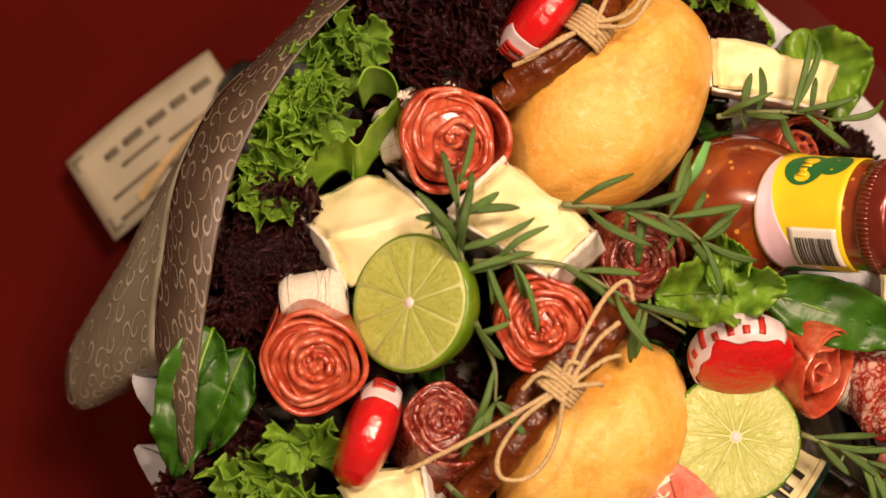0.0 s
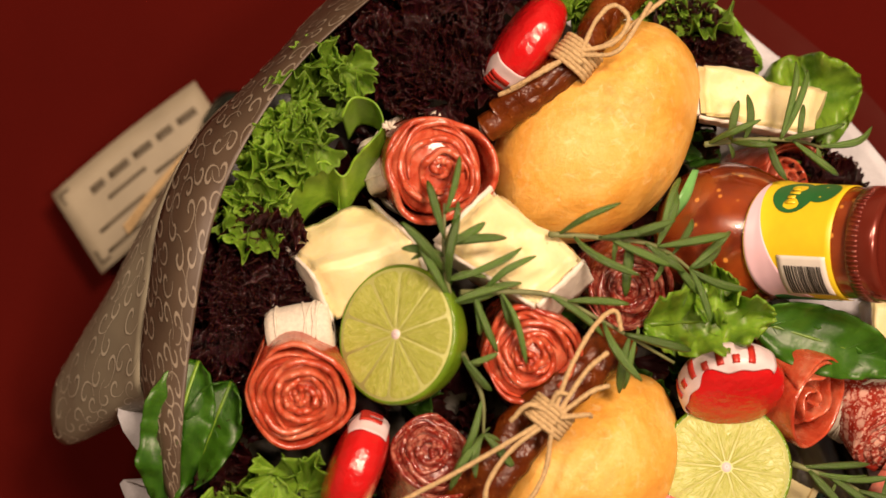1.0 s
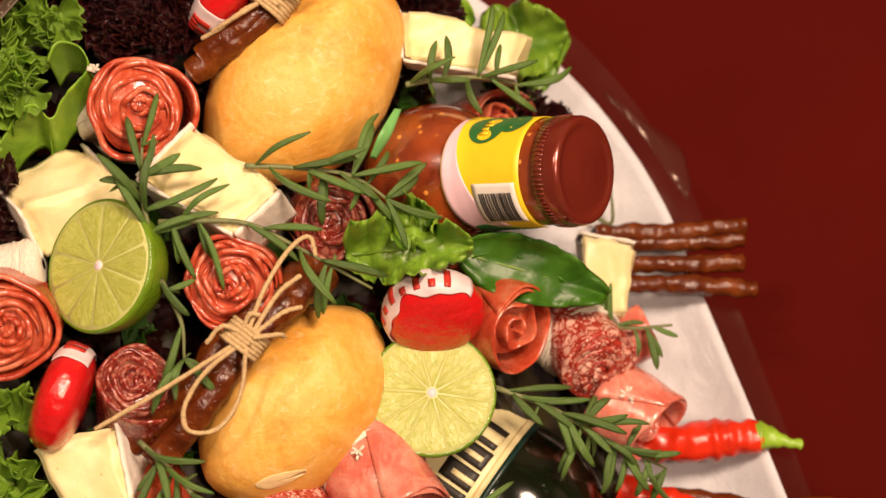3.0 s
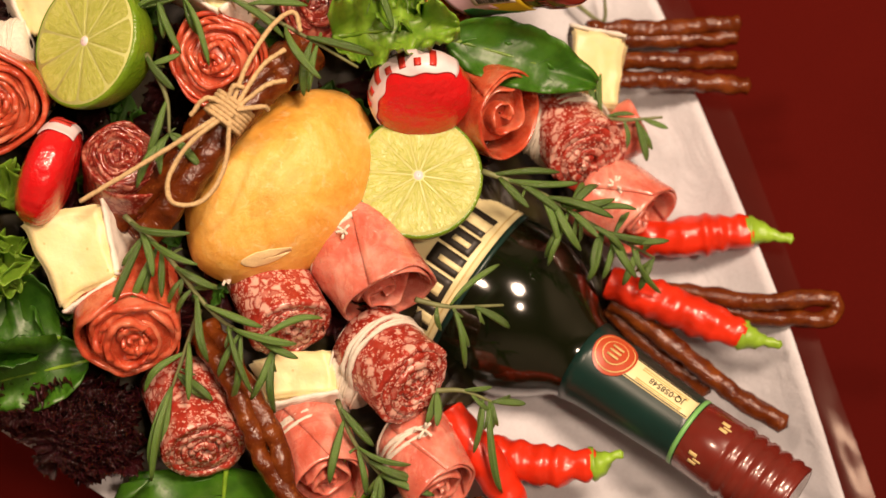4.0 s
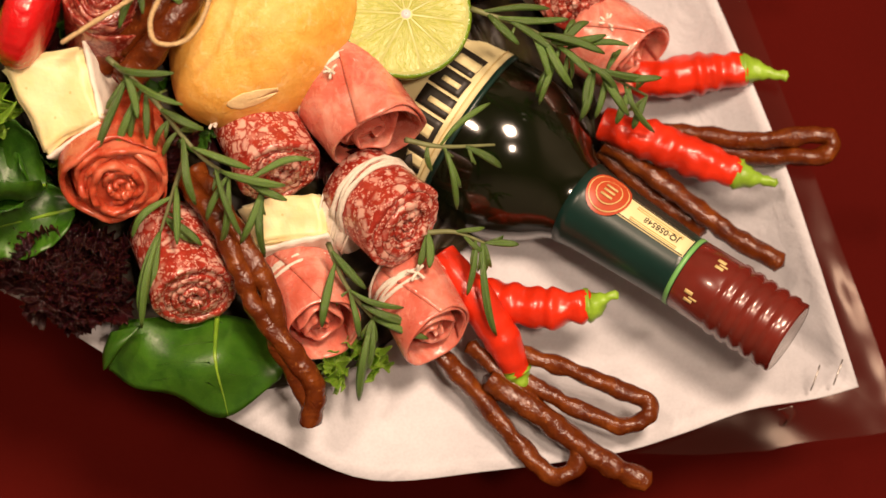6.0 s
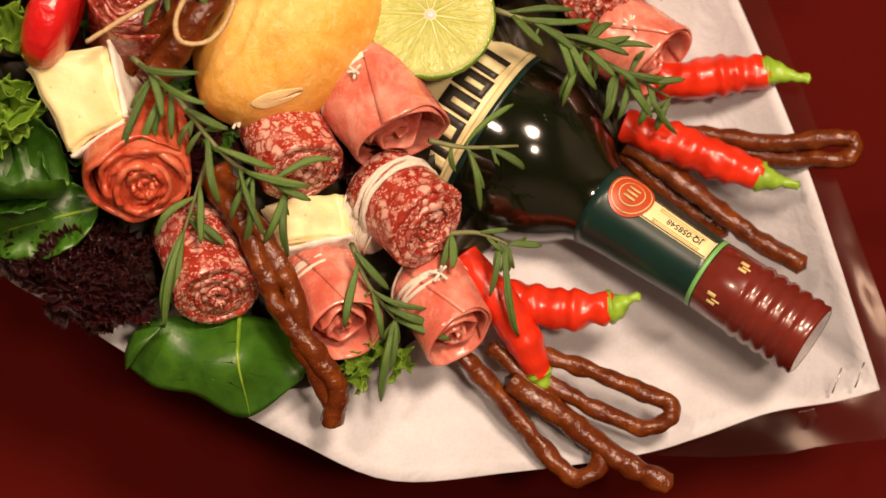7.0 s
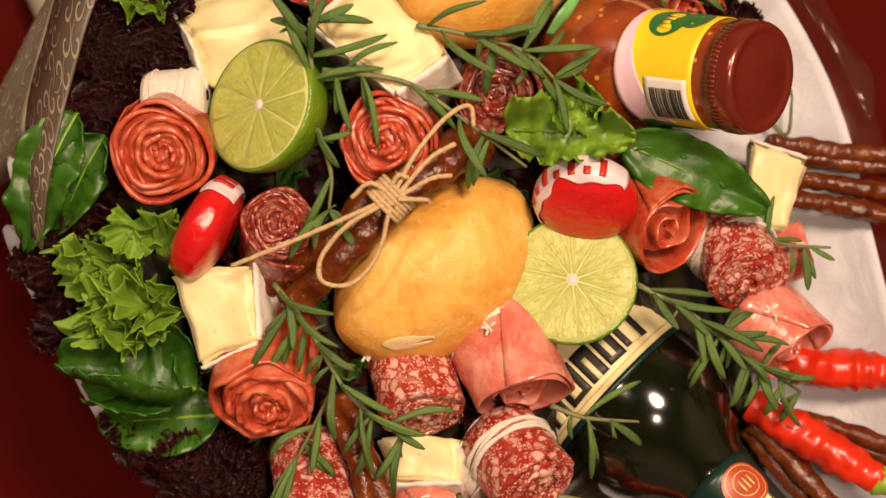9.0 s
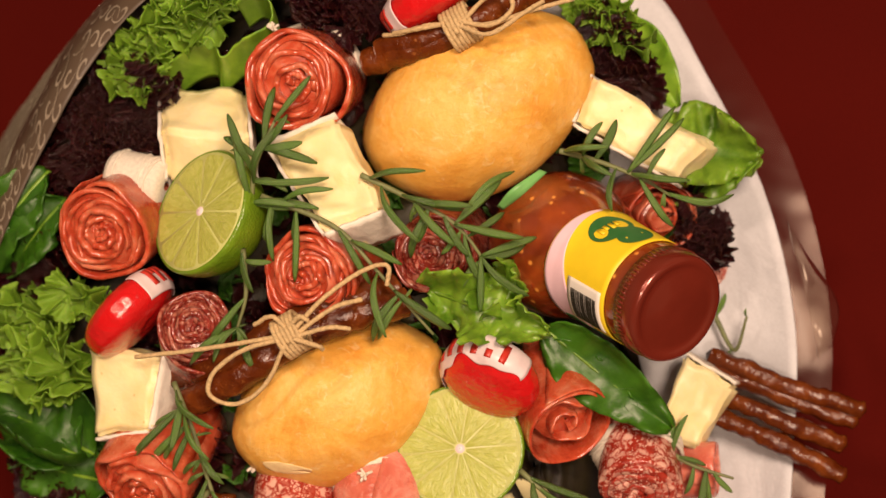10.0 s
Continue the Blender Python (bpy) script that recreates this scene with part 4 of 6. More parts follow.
def petals(ob, top, s, u, w, H, R, mat, seed, r, flare):
    """Folded slices laid round each other: a tight middle, then overlapping arcs that open outwards."""
    ph, turn = r.uniform(0, 6.28), r.choice((-1, 1))
    count = 8
    for k in range(count):
        g = k / (count - 1)
        r0 = R * (0.06 + 0.68 * g ** 0.9)
        arc = 2 * math.pi * (1.5 if k == 0 else r.uniform(0.75, 1.15))
        start = ph + k * 2.25 + r.uniform(-0.4, 0.4)
        lean, drop = r.uniform(0.5, 1.4), r.uniform(-0.08, 0.05)
        off = (s * r.uniform(-1, 1) + u * r.uniform(-1, 1)) * R * 0.09
        n = 46
        P, T = np.zeros((n, 10, 3)), np.zeros((n, 10))
        for i in range(n):
            e = i / (n - 1)
            a = start + turn * arc * e
            rad = r0 + R * (0.02 + 0.15 * e)
            rad *= 1 + 0.20 * noise.noise(V((math.cos(a) * 1.2, math.sin(a) * 1.2, seed + k * 0.9)))
            wave = 0.21 * R * noise.noise(V((a * 1.1, seed, k))) + 0.07 * R * noise.noise(V((a * 3.1, seed + 5, k))) + 0.03 * R * noise.noise(V((a * 9, seed + 9, k)))
            fade = min(1.0, 0.15 + e * 5, 0.15 + (1 - e) * 5)
            for j in range(10):
                v = (j / 9) ** 2
                out = rad * (1 + 0.03 * noise.noise(V((a * 2, v * 3, seed)))) + R * (flare * 0.55 * lean * g - 0.03) * (1 - v) ** 3
                h = -v * H * (0.6 + 0.4 * g) + (wave + drop * R - (1 - fade) * 0.14 * R) * (1 - v) - 0.20 * R * g * g * (1 - v)
                P[i, j] = top + off + (s * math.cos(a) + u * math.sin(a)) * out + w * h
                T[i, j] = (0.45, 0.80, 0.95, 1, 1, 1, 1, 1, 1, 1)[j] * fade * R * 0.125
        raw_part("slice", *slab(P, T), mat, ob)
    fill = [(-H, R * 0.78), (-0.55 * R, R * 0.82), (-0.28 * R, R * 0.76), (-0.17 * R, R * 0.45), (-0.14 * R, 0.0005)]
    raw_part("core", *lathe(fill, top, w, 40), mat, ob)


def cornet(ob, top, s, u, w, H, R, mat, seed, r):
    """A soft slice rolled loosely: a wide outer turn with a slanting free edge, a crumpled turn inside its open end."""
    free = math.atan2(u.dot(TOWARD), s.dot(TOWARD)) + r.uniform(-0.7, 0.5)
    lean = r.uniform(0.5, 1.0) * r.choice((-1, 1))
    for inner in (False, True):
        n, rows = 70, 14
        P, T = np.zeros((n, rows, 3)), np.zeros((n, rows))
        for i in range(n):
            e = i / (n - 1)
            for j in range(rows):
                v = (j / (rows - 1)) ** 1.4
                if inner:
                    a = free + 1.0 - (1 - e) * 2 * math.pi * 1.7
                    rad = R * (0.10 + 0.58 * e)
                    rad *= 1 + 0.22 * noise.noise(V((math.cos(a) * 1.2, math.sin(a) * 1.2, seed + 4)))
                    h = -0.10 * R - v * H * 0.8 + 0.16 * R * noise.noise(V((a * 0.9, seed, 2))) * (1 - v)
                else:
                    a = free + lean * (v - 0.4) - (1 - e) * 2 * math.pi * 1.35
                    rad = R * (0.84 + 0.13 * e) * (0.86 + 0.17 * math.sin(math.pi * (0.30 + 0.55 * (1 - v))))
                    rad *= 1 + 0.07 * noise.noise(V((math.cos(a) * 1.1, math.sin(a) * 1.1, seed + v * 1.5))) + 0.015 * noise.noise(V((a * 3, v * 5, seed)))
                    rad += R * 0.07 * (1 - v) ** 6
                    h = -v * H + (0.20 * R * math.sin(a - free + seed) + 0.12 * R * noise.noise(V((a, seed, 7)))) * (1 - v)
                end = min(1.0, 0.2 + 8 * e, 0.2 + 8 * (1 - e))
                P[i, j] = top + (s * math.cos(a) + u * math.sin(a)) * rad + w * h
                T[i, j] = 0.0017 * (0.35, 0.75, 1)[min(j, 2)] * end
        raw_part("slice", *slab(P, T), mat, ob)
    fill = [(-H, R * 0.70), (-0.75 * R, R * 0.72), (-0.45 * R, R * 0.62), (-0.36 * R, R * 0.30), (-0.34 * R, 0.0005)]
    raw_part("core", *lathe(fill, top, w, 40), mat, ob)


def meat_rose(top, base, R, mat, label, seed, turns=5.2, flare=0.16, name="meat_rose", band=None, slices=5, depth=1.0):
    """Thin slices wound into an uneven spiral about an axis; the open end at top."""
    top, base = V(top), V(base)
    s, u, w = frame_of(top - base, V((0, 1, 0.2)))
    H = (top - base).length + 0.006
    ob = thing(name, base, label, "rolled meat")
    r = rng(seed)
    if name == "ham_roll":
        cornet(ob, top, s, u, w, H, R, mat, seed, r)
    elif name == "meat_rose":
        petals(ob, top, s, u, w, H, R, mat, seed, r, flare)
    else:
        spiral(ob, top, s, u, w, H, R, mat, seed, r, turns, flare, slices, depth, name == "salami_roll")
    if band:
        pieces = []
        for k in range(band[1]):
            c = base + w * (band[0] + 0.0011 * k)
            ring_pts = [c + (s * math.cos(a) + u * math.sin(a)) * R * (0.93 + 0.05 * r.random()) + w * 0.0012 * math.sin(a + k * 1.7) for a in [x / 20 * 2 * math.pi for x in range(21)]]
            pieces.append(tube(ring_pts, 0.00085, 42, 6, 0.0004, 700))
        raw_part("thread", *merged(*pieces), "gauze", ob, "white cotton thread wound round")
    return ob


meat_rose((-0.1114, 0.0878, 0.2030), (-0.1231, 0.0995, 0.1600), 0.0205, "coppa", "red cured ham wound into a rose", 1, band=(0.004, 6))
meat_rose((-0.1653, 0.0092, 0.2040), (-0.1715, 0.0306, 0.1600), 0.0195, "coppa", "orange-red cured ham wound into a rose", 2, band=(0.002, 9))
meat_rose((-0.0835, 0.0201, 0.1940), (-0.0901, 0.0321, 0.1500), 0.0190, "coppa", "red cured ham rose behind the twine bow", 3)
meat_rose((-0.0475, 0.0445, 0.1720), (-0.0565, 0.0579, 0.1320), 0.0175, "salami_dark", "dark salami slices wound into a rose", 4, flare=0.12)
meat_rose((-0.1201, -0.0092, 0.1890), (-0.1322, -0.0236, 0.1500), 0.0165, "salami_dark", "dark salami rose beside the wax cheese", 5, flare=0.15)
meat_rose((-0.1235, -0.0793, 0.1760), (-0.1299, -0.0506, 0.1500), 0.0205, "coppa", "red cured ham wound into a rose on its side", 6, flare=0.06, depth=0.6)
meat_rose((-0.0678, -0.0761, 0.1520), (-0.0803, -0.0479, 0.1400), 0.0170, "salami", "salami slices rolled into a thick tube", 7, flare=0.02, name="salami_roll", depth=0.5)
meat_rose((-0.1034, -0.1182, 0.1520), (-0.1134, -0.0935, 0.1400), 0.0170, "salami", "salami slices rolled into a tube by a dark sausage", 8, flare=0.02, name="salami_roll", depth=0.5)
meat_rose((-0.0318, -0.0650, 0.1480), (-0.0471, -0.0403, 0.1400), 0.0195, "ham", "pink cooked ham rolled with an open end", 9, flare=0.04, name="ham_roll", band=(0.001, 3), depth=0.5)
meat_rose((-0.0241, -0.0992, 0.1460), (-0.0405, -0.0820, 0.1340), 0.0175, "salami", "salami roll tied with white thread", 10, flare=0.02, name="salami_roll", band=(0.003, 5), depth=0.4)
meat_rose((-0.0603, -0.1330, 0.1380), (-0.0698, -0.1095, 0.1260), 0.0150, "ham", "pink cooked ham rolled below the cheese", 11, flare=0.02, name="ham_roll", band=(0.001, 4), depth=0.4)
meat_rose((-0.0197, -0.1382, 0.1240), (-0.0294, -0.1175, 0.1180), 0.0150, "ham", "pink cooked ham roll tied with white thread", 12, flare=0.06, name="ham_roll", band=(0.0, 6), depth=0.4)
meat_rose((0.0184, 0.0012, 0.1420), (-0.0035, 0.0176, 0.1200), 0.0180, "coppa", "red cured ham rolled beside the cut lime", 13, flare=0.04, name="ham_roll", depth=0.5)
meat_rose((0.0479, -0.0138, 0.1180), (0.0380, 0.0036, 0.1060), 0.0175, "salami", "salami roll with pale fat flecks at the paper", 14, flare=0.02, name="salami_roll", band=(0.0, 5), depth=0.4)
meat_rose((0.0676, 0.0059, 0.0920), (0.0567, 0.0016, 0.0900), 0.0110, "ham", "pink ham roll behind a salami roll", 15, flare=0.05, name="ham_roll", depth=0.4)
meat_rose((0.0667, -0.0364, 0.1000), (0.0509, -0.0240, 0.0980), 0.0170, "ham", "pink ham roll beside a red chilli", 16, flare=0.10, name="ham_roll", depth=0.4)
meat_rose((0.0192, 0.0914, 0.1180), (0.0031, 0.0948, 0.0950), 0.0140, "coppa", "red cured ham roll behind the jar", 17, flare=0.05, name="ham_roll", depth=0.5)
meat_rose((0.0384, 0.0810, 0.0850), (0.0306, 0.0818, 0.0800), 0.0090, "salami", "small salami roll behind the jar lid", 18, flare=0.02, name="salami_roll", depth=0.4)


def white_roll(a, b, R, label, seed):
    """A pale cheese roll wound with white thread."""
    a, b = V(a), V(b)
    ob = thing("thread_roll", a, label, "thread roll")
    s, u, w = frame_of(b - a)
    L = (b - a).length
    prof = [(0, 0.2 * R), (0, 0.9 * R), (L * 0.1, R), (L * 0.5, R * 1.03), (L * 0.9, R), (L, 0.9 * R), (L, 0.2 * R)]
    raw_part("roll", *lathe(prof, a, w, 36), "gauze", ob)
    r, pieces = rng(seed), []
    for k in range(6):
        c = a + w * L * r.uniform(0.15, 0.85)
        tilt = r.uniform(-0.35, 0.35)
        pieces.append(tube([c + (s * math.cos(x) + u * math.sin(x)) * R * 1.03 + w * tilt * R * math.sin(x + k) for x in [i / 20 * 2 * math.pi for i in range(21)]], 0.0005, 42, 5))
    raw_part("thread", *merged(*pieces), "gauze", ob)
    return ob


white_roll((-0.1780, 0.0347, 0.1840), (-0.1548, 0.0368, 0.1840), 0.0100, "white thread-wound roll behind the ham rose", 5)
white_roll((-0.1370, 0.1056, 0.1760), (-0.1334, 0.0865, 0.1780), 0.0070, "white thread-wound roll beside the ham rose", 6)
white_roll((0.0272, 0.0078, 0.1080), (0.0371, -0.0002, 0.1080), 0.0135, "white thread-wound roll between ham and salami", 1)
white_roll((-0.0535, -0.0838, 0.1260), (-0.0419, -0.0917, 0.1280), 0.0150, "white thread-wound roll beside a salami roll", 2)
white_roll((-0.0771, -0.1018, 0.1220), (-0.0699, -0.1090, 0.1220), 0.0130, "white thread-wound roll under the soft cheese", 3)
white_roll((-0.0383, -0.1097, 0.1140), (-0.0291, -0.1170, 0.1140), 0.0130, "white thread-wound roll above a ham roll", 4)


def tassel(at, size, seed, label):
    ob = thing("thread_knot", at, label, "knot")
    r, pieces = rng(seed), []
    for k in range(8):
        d = V((r.uniform(-1, 1), r.uniform(-1, 1), r.uniform(0.1, 0.8))).normalized() * size
        pieces.append(tube([V(at), V(at) + d * 0.6 + V((0, 0, 0.0006)), V(at) + d], 0.0006, 6, 5))
    raw_part("threads", *merged(*pieces), "gauze", ob)


tassel((0.0561, -0.0234, 0.1130), 0.004, 1, "frayed white thread knot on the ham")
tassel((-0.0451, -0.0414, 0.1620), 0.003, 2, "frayed white thread knot on the ham roll")
tassel((-0.1290, 0.1055, 0.1960), 0.003, 3, "frayed white thread knot on the ham rose")
tassel((-0.0238, -0.1145, 0.1340), 0.004, 4, "frayed white thread knot over the ham")
tassel((-0.0917, -0.0540, 0.1560), 0.003, 6, "frayed white thread knot on the salami")


# ---------------------------------------------------------------- limes
def half_lime(centre, normal, R, label, turn=0, squash=1.0):
    """Half a lime, its cut face looking along the normal."""
    n = V(normal).normalized()
    s, u, w = frame_of(n, V((0, 1, 0)))
    ob = thing("half_lime", centre, label, "lime")
    prof = [(0.0, R * 0.93), (0.0004, R * 0.97), (-0.0006, R)] + [(-R * 1.02 * math.sin(a), R * math.cos(a)) for a in [radians(x) for x in range(6, 90, 7)]] + [(-R * 1.06, 0.0004)]
    raw_part("rind", *lathe(prof, centre, w, 56), "rind", ob, "green dimpled rind")
    raw_part("pith", *lathe([(0.00020, 0.0003), (0.00020, R * 0.955), (0.0000, R * 0.96), (-0.001, R * 0.95)], centre, w, 56), "pith", ob, "pale green pith")
    r = rng(int(turn))
    cuts = [turn + 36 * k + r.uniform(-4, 4) for k in range(10)]
    for k in range(10):
        a0, a1 = radians(cuts[k] + 0.22), radians((cuts[k + 1] if k < 9 else cuts[0] + 360) - 0.22)
        nx, nt = 15, 12
        verts, flat = [], []
        for i in range(nx):
            x = 2 * i / (nx - 1) - 1
            for j in range(nt):
                t = j / (nt - 1)
                rr = R * (0.07 + (0.865 - 0.03 * abs(x) ** 6) * t)
                am = (a0 + a1) / 2
                aa = am + (a1 - a0) / 2 * x * (0.80 + 0.20 * min(1, t * 2.2))
                inside = (1 - x ** 6) * (1 - (2 * t - 1) ** 10)
                verts.append(V(centre) + (s * math.cos(aa) + u * math.sin(aa)) * rr + w * (0.00012 + 0.00030 * inside + 0.00012 * inside * noise.noise(V((aa * 9, t * 5, k)))))
                flat.append((aa / 6.2832 + 2, t))
        faces = [(i * nt + j, i * nt + j + 1, (i + 1) * nt + j + 1, (i + 1) * nt + j) for i in range(nx - 1) for j in range(nt - 1)]
        seg = raw_part("segment", verts, faces, "flesh", ob)
        uv = seg.data.uv_layers.new(name="polar")
        for q in seg.data.loops:
            uv.data[q.index].uv = flat[q.vertex_index]
    raw_part("core", *lathe([(0.0009, 0.0002), (0.0008, R * 0.05), (0.0002, R * 0.075)], centre, w, 14), "label_white", ob, "white core")
    return ob


half_lime((-0.1303, 0.0308, 0.1985), (-0.45, 0.03, 0.89), 0.0250, "half lime with its cut face up among cured ham", 10)
half_lime((-0.0172, -0.0201, 0.1500), (0.16, 0.02, 0.96), 0.0245, "half lime with its cut face up beside a bread roll", 25)


# ---------------------------------------------------------------- soft cheese
def cheese_block(corners, depth, label, seed, rinds=(1,)):
    """A wedge: four corners of its upper face, and the way down to the lower one. rinds: sides with white mould."""
    c = [V(p) for p in corners]
    d = V(depth)
    ob = thing("cheese_wedge", sum(c, V((0, 0, 0))) / 4 + d, label, "cheese")
    n = 12
    bm = bmesh.new()
    bmesh.ops.create_cube(bm, size=2.0)
    bmesh.ops.bevel(bm, geom=bm.edges[:], offset=0.10, segments=2, affect="EDGES")
    bmesh.ops.subdivide_edges(bm, edges=[e for e in bm.edges if e.calc_length() > 0.5], cuts=n, use_grid_fill=True)
    for v in bm.verts:
        x, y, z = (v.co + V((1, 1, 1))) / 2
        p = c[0].lerp(c[1], x).lerp(c[3].lerp(c[2], x), y) + d * (1 - z)
        p += V((noise.noise(p * 90 + V((seed, 0, 0))), noise.noise(p * 90 + V((0, seed, 0))), noise.noise(p * 90 + V((0, 0, seed))))) * 0.0022
        p += V((1, 1, 1)) * noise.noise(p * 330) * 0.0005
        v.co = p
    part("body", bm, "cheese", ob)
    mid = sum(c, V((0, 0, 0))) / 4 + d * 0.5
    for k in rinds:
        a, b = c[k], c[(k + 1) % 4]
        out = ((a + b) / 2 + d * 0.5 - mid).normalized() * 0.0008
        P = np.zeros((16, 8, 3))
        for i in range(16):
            for j in range(8):
                p = a.lerp(b, i / 15) + d * (-0.01 + 1.02 * j / 7) + out
                p += out * 0.9 * noise.noise(p * 300)
                P[i, j] = p
        raw_part("rind", *slab(P, 0.0012), "cheese_rind", ob, "white mould rind")
    return ob


D10 = V((-0.1767, 0.0742, 0.1760)) - V((-0.1587, 0.0547, 0.1960))
cheese_block([(-0.1581, 0.0544, 0.1970), (-0.1226, 0.0638, 0.1980), (-0.1192, 0.0498, 0.1860), (-0.1538, 0.0387, 0.1860)], D10, "creamy soft cheese wedge with white rind, cut lime before it", 1, (1, 3))
cheese_block([(-0.0935, 0.0817, 0.1940), (-0.0633, 0.0538, 0.1930), (-0.0808, 0.0384, 0.1970), (-0.1144, 0.0628, 0.1970)], V((0.002, -0.004, -0.022)), "pale soft cheese wedge under a herb sprig", 2, (1, 2, 3))
cheese_block([(-0.0166, 0.1313, 0.1530), (0.0322, 0.1206, 0.1380), (0.0252, 0.1030, 0.1420), (-0.0172, 0.1117, 0.1530)], V((0.000, 0.0015, -0.015)), "pale soft cheese wedge in torn white wrapping", 3, (2, 3))
cheese_block([(0.0435, 0.0435, 0.1120), (0.0657, 0.0390, 0.1040), (0.0594, 0.0103, 0.1040), (0.0446, 0.0098, 0.1120)], V((-0.002, 0.002, -0.022)), "soft cheese wedge with white rind by the sausages", 4, (0,))
cheese_block([(-0.1621, -0.0304, 0.1860), (-0.1306, -0.0257, 0.1860), (-0.1281, -0.0535, 0.1810), (-0.1488, -0.0638, 0.1780)], V((0.004, 0.002, -0.022)), "soft cheese wedge under the red wax cheese", 5, (1, 2))
cheese_block([(-0.0876, -0.0833, 0.1420), (-0.0561, -0.0812, 0.1420), (-0.0547, -0.0969, 0.1420), (-0.0823, -0.0998, 0.1420)], V((0.001, -0.006, -0.020)), "small soft cheese wedge between meat rolls", 6, (2,))


# ---------------------------------------------------------------- small round cheeses in red wax
def wax_cheese(centre, normal, label, label_from, R=0.0200, H=0.0185, half=42, start=0.55):
    """A thick disc with rounded rim in a glossy red wrapper, part of it white. label_from: the way to the white part."""
    n = V(normal).normalized()
    s, u, w = frame_of(n, V(label_from))
    ob = thing("wax_cheese", centre, label, "wax cheese")

    def skin(t, a, lift=0.0):
        """t: 0 at the middle of the face, 1 at the rim, 2 at the middle of the back."""
        q = t if t <= 1 else 2 - t
        ang = q * math.pi / 2
        rad = R * (math.sin(math.pi / 2 * q) ** 0.82) * (1 + 0.015 * noise.noise(V((math.cos(a) * 3, math.sin(a) * 3, t * 3))))
        h = H / 2 * max(0.0, math.cos(ang)) ** 0.72 * (1 if t <= 1 else -1)
        pleat = 0.0004 * math.sin(a * 17) * max(0, q - 0.6)
        rad += lift + pleat
        h += lift * (1 if t <= 1 else -1)
        return V(centre) + (s * math.cos(a) + u * math.sin(a)) * rad + w * h

    nt, na = 40, 72
    P = [skin(2 * i / (nt - 1) * 0.998 + 0.001, 2 * math.pi * j / na) for i in range(nt) for j in range(na)]
    f = [(i * na + j, i * na + (j + 1) % na, (i + 1) * na + (j + 1) % na, (i + 1) * na + j) for i in range(nt - 1) for j in range(na)]
    raw_part("wax_coat", P, f, "wax", ob)
    G = np.zeros((40, 26, 3))
    for i in range(40):
        a = radians(90 - half + 2 * half * i / 39)
        inner = start + 0.09 * math.sin(a * 5) + 0.05 * math.sin(a * 9)
        for j in range(26):
            G[i, j] = skin(inner + (1.30 - inner) * j / 25, a, 0.0005)
    raw_part("paper_label", *slab(G, 0.0002), "label_white", ob, "white paper label with red print")
    for k in range(7):
        a = radians(90 + (half - 6) * (0.66 - 0.22 * k))
        tall = 0.30 if k in (0, 2, 4, 6) else 0.20
        B = np.array([[skin(0.76 + tall * j / 5, a + radians(3.8) * (i - 1), 0.0009) for j in range(6)] for i in range(3)])
        raw_part("print_bar", *slab(B, 0.0002), "lettering", ob)
    return ob


wax_cheese((-0.0792, 0.1375, 0.1800), (-0.72, 0.58, 0.30), "small round cheese in red wax with white label", V((-0.6, -0.75, 0.1)))
wax_cheese((-0.1487, -0.0148, 0.1880), (-0.88, 0.40, 0.22), "small red wax cheese lying on its rim", V((0.35, 0.9, 0.1)))
wax_cheese((-0.0132, 0.0091, 0.1570), (0.05, -0.82, 0.55), "small red wax cheese with white printed label", V((-0.45, 0.85, 0.3)), R=0.0192, H=0.0175, half=84, start=0.62)


# ---------------------------------------------------------------- glass jar of sauce
def on_lathe(profile, base, axis, h, deg, lift=0.0):
    s, u, w = frame_of(axis)
    for (h0, r0), (h1, r1) in zip(profile, profile[1:]):
        if h0 <= h <= h1:
            break
    r = r0 + (r1 - r0) * ((h - h0) / (h1 - h0) if h1 > h0 else 0) + lift
    a = radians(deg)
    return V(base) + w * h + (s * math.cos(a) + u * math.sin(a)) * r


def patch(profile, base, axis, h0, h1, d0, d1, lift, nu=16, nv=24):
    """A label: a piece of the lathed skin between two heights and two angles; the ends may be functions of 0..1."""
    P = np.zeros((nu, nv, 3))
    for j in range(nv):
        t = j / (nv - 1)
        lo, hi = (f(t) if callable(f) else f for f in (h0, h1))
        for i in range(nu):
            P[i, j] = on_lathe(profile, base, axis, lo + (hi - lo) * i / (nu - 1), d0 + (d1 - d0) * t, lift)
    return slab(P, 0.00025)


def disc_on(profile, base, axis, h, deg, rh, rd, lift, n=28):
    """A round mark on the lathed skin: half height rh in metres, half width rd in degrees."""
    c = on_lathe(profile, base, axis, h, deg, lift)
    verts = [c] + [on_lathe(profile, base, axis, h + rh * math.cos(a), deg + rd * math.sin(a), lift) for a in [2 * math.pi * k / n for k in range(n)]]
    return verts, [(0, k + 1, (k + 1) % n + 1) for k in range(n)]


JB, JT = V((-0.0277, 0.0712, 0.1260)), V((0.0493, 0.0540, 0.1720))
JA = (JT - JB).normalized()
JL = (JT - JB).length
jar = thing("sauce_jar", JB, "round glass jar of tomato sauce, red lid", "jar")
JP = [(0, 0.0), (0, 0.017), (0.002, 0.0215), (0.008, 0.0258), (0.016, 0.0282), (0.024, 0.0284), (0.032, 0.0268), (0.039, 0.0240), (0.045, 0.0216), (0.050, 0.0207), (0.062, 0.0204), (JL - 0.012, 0.0202), (JL - 0.010, 0.0199), (JL - 0.006, 0.0196)]
glass = raw_part("glass_body", *lathe(JP, JB, JA, 64), "jar_glass", jar, "clear glass")
glass.visible_shadow = False
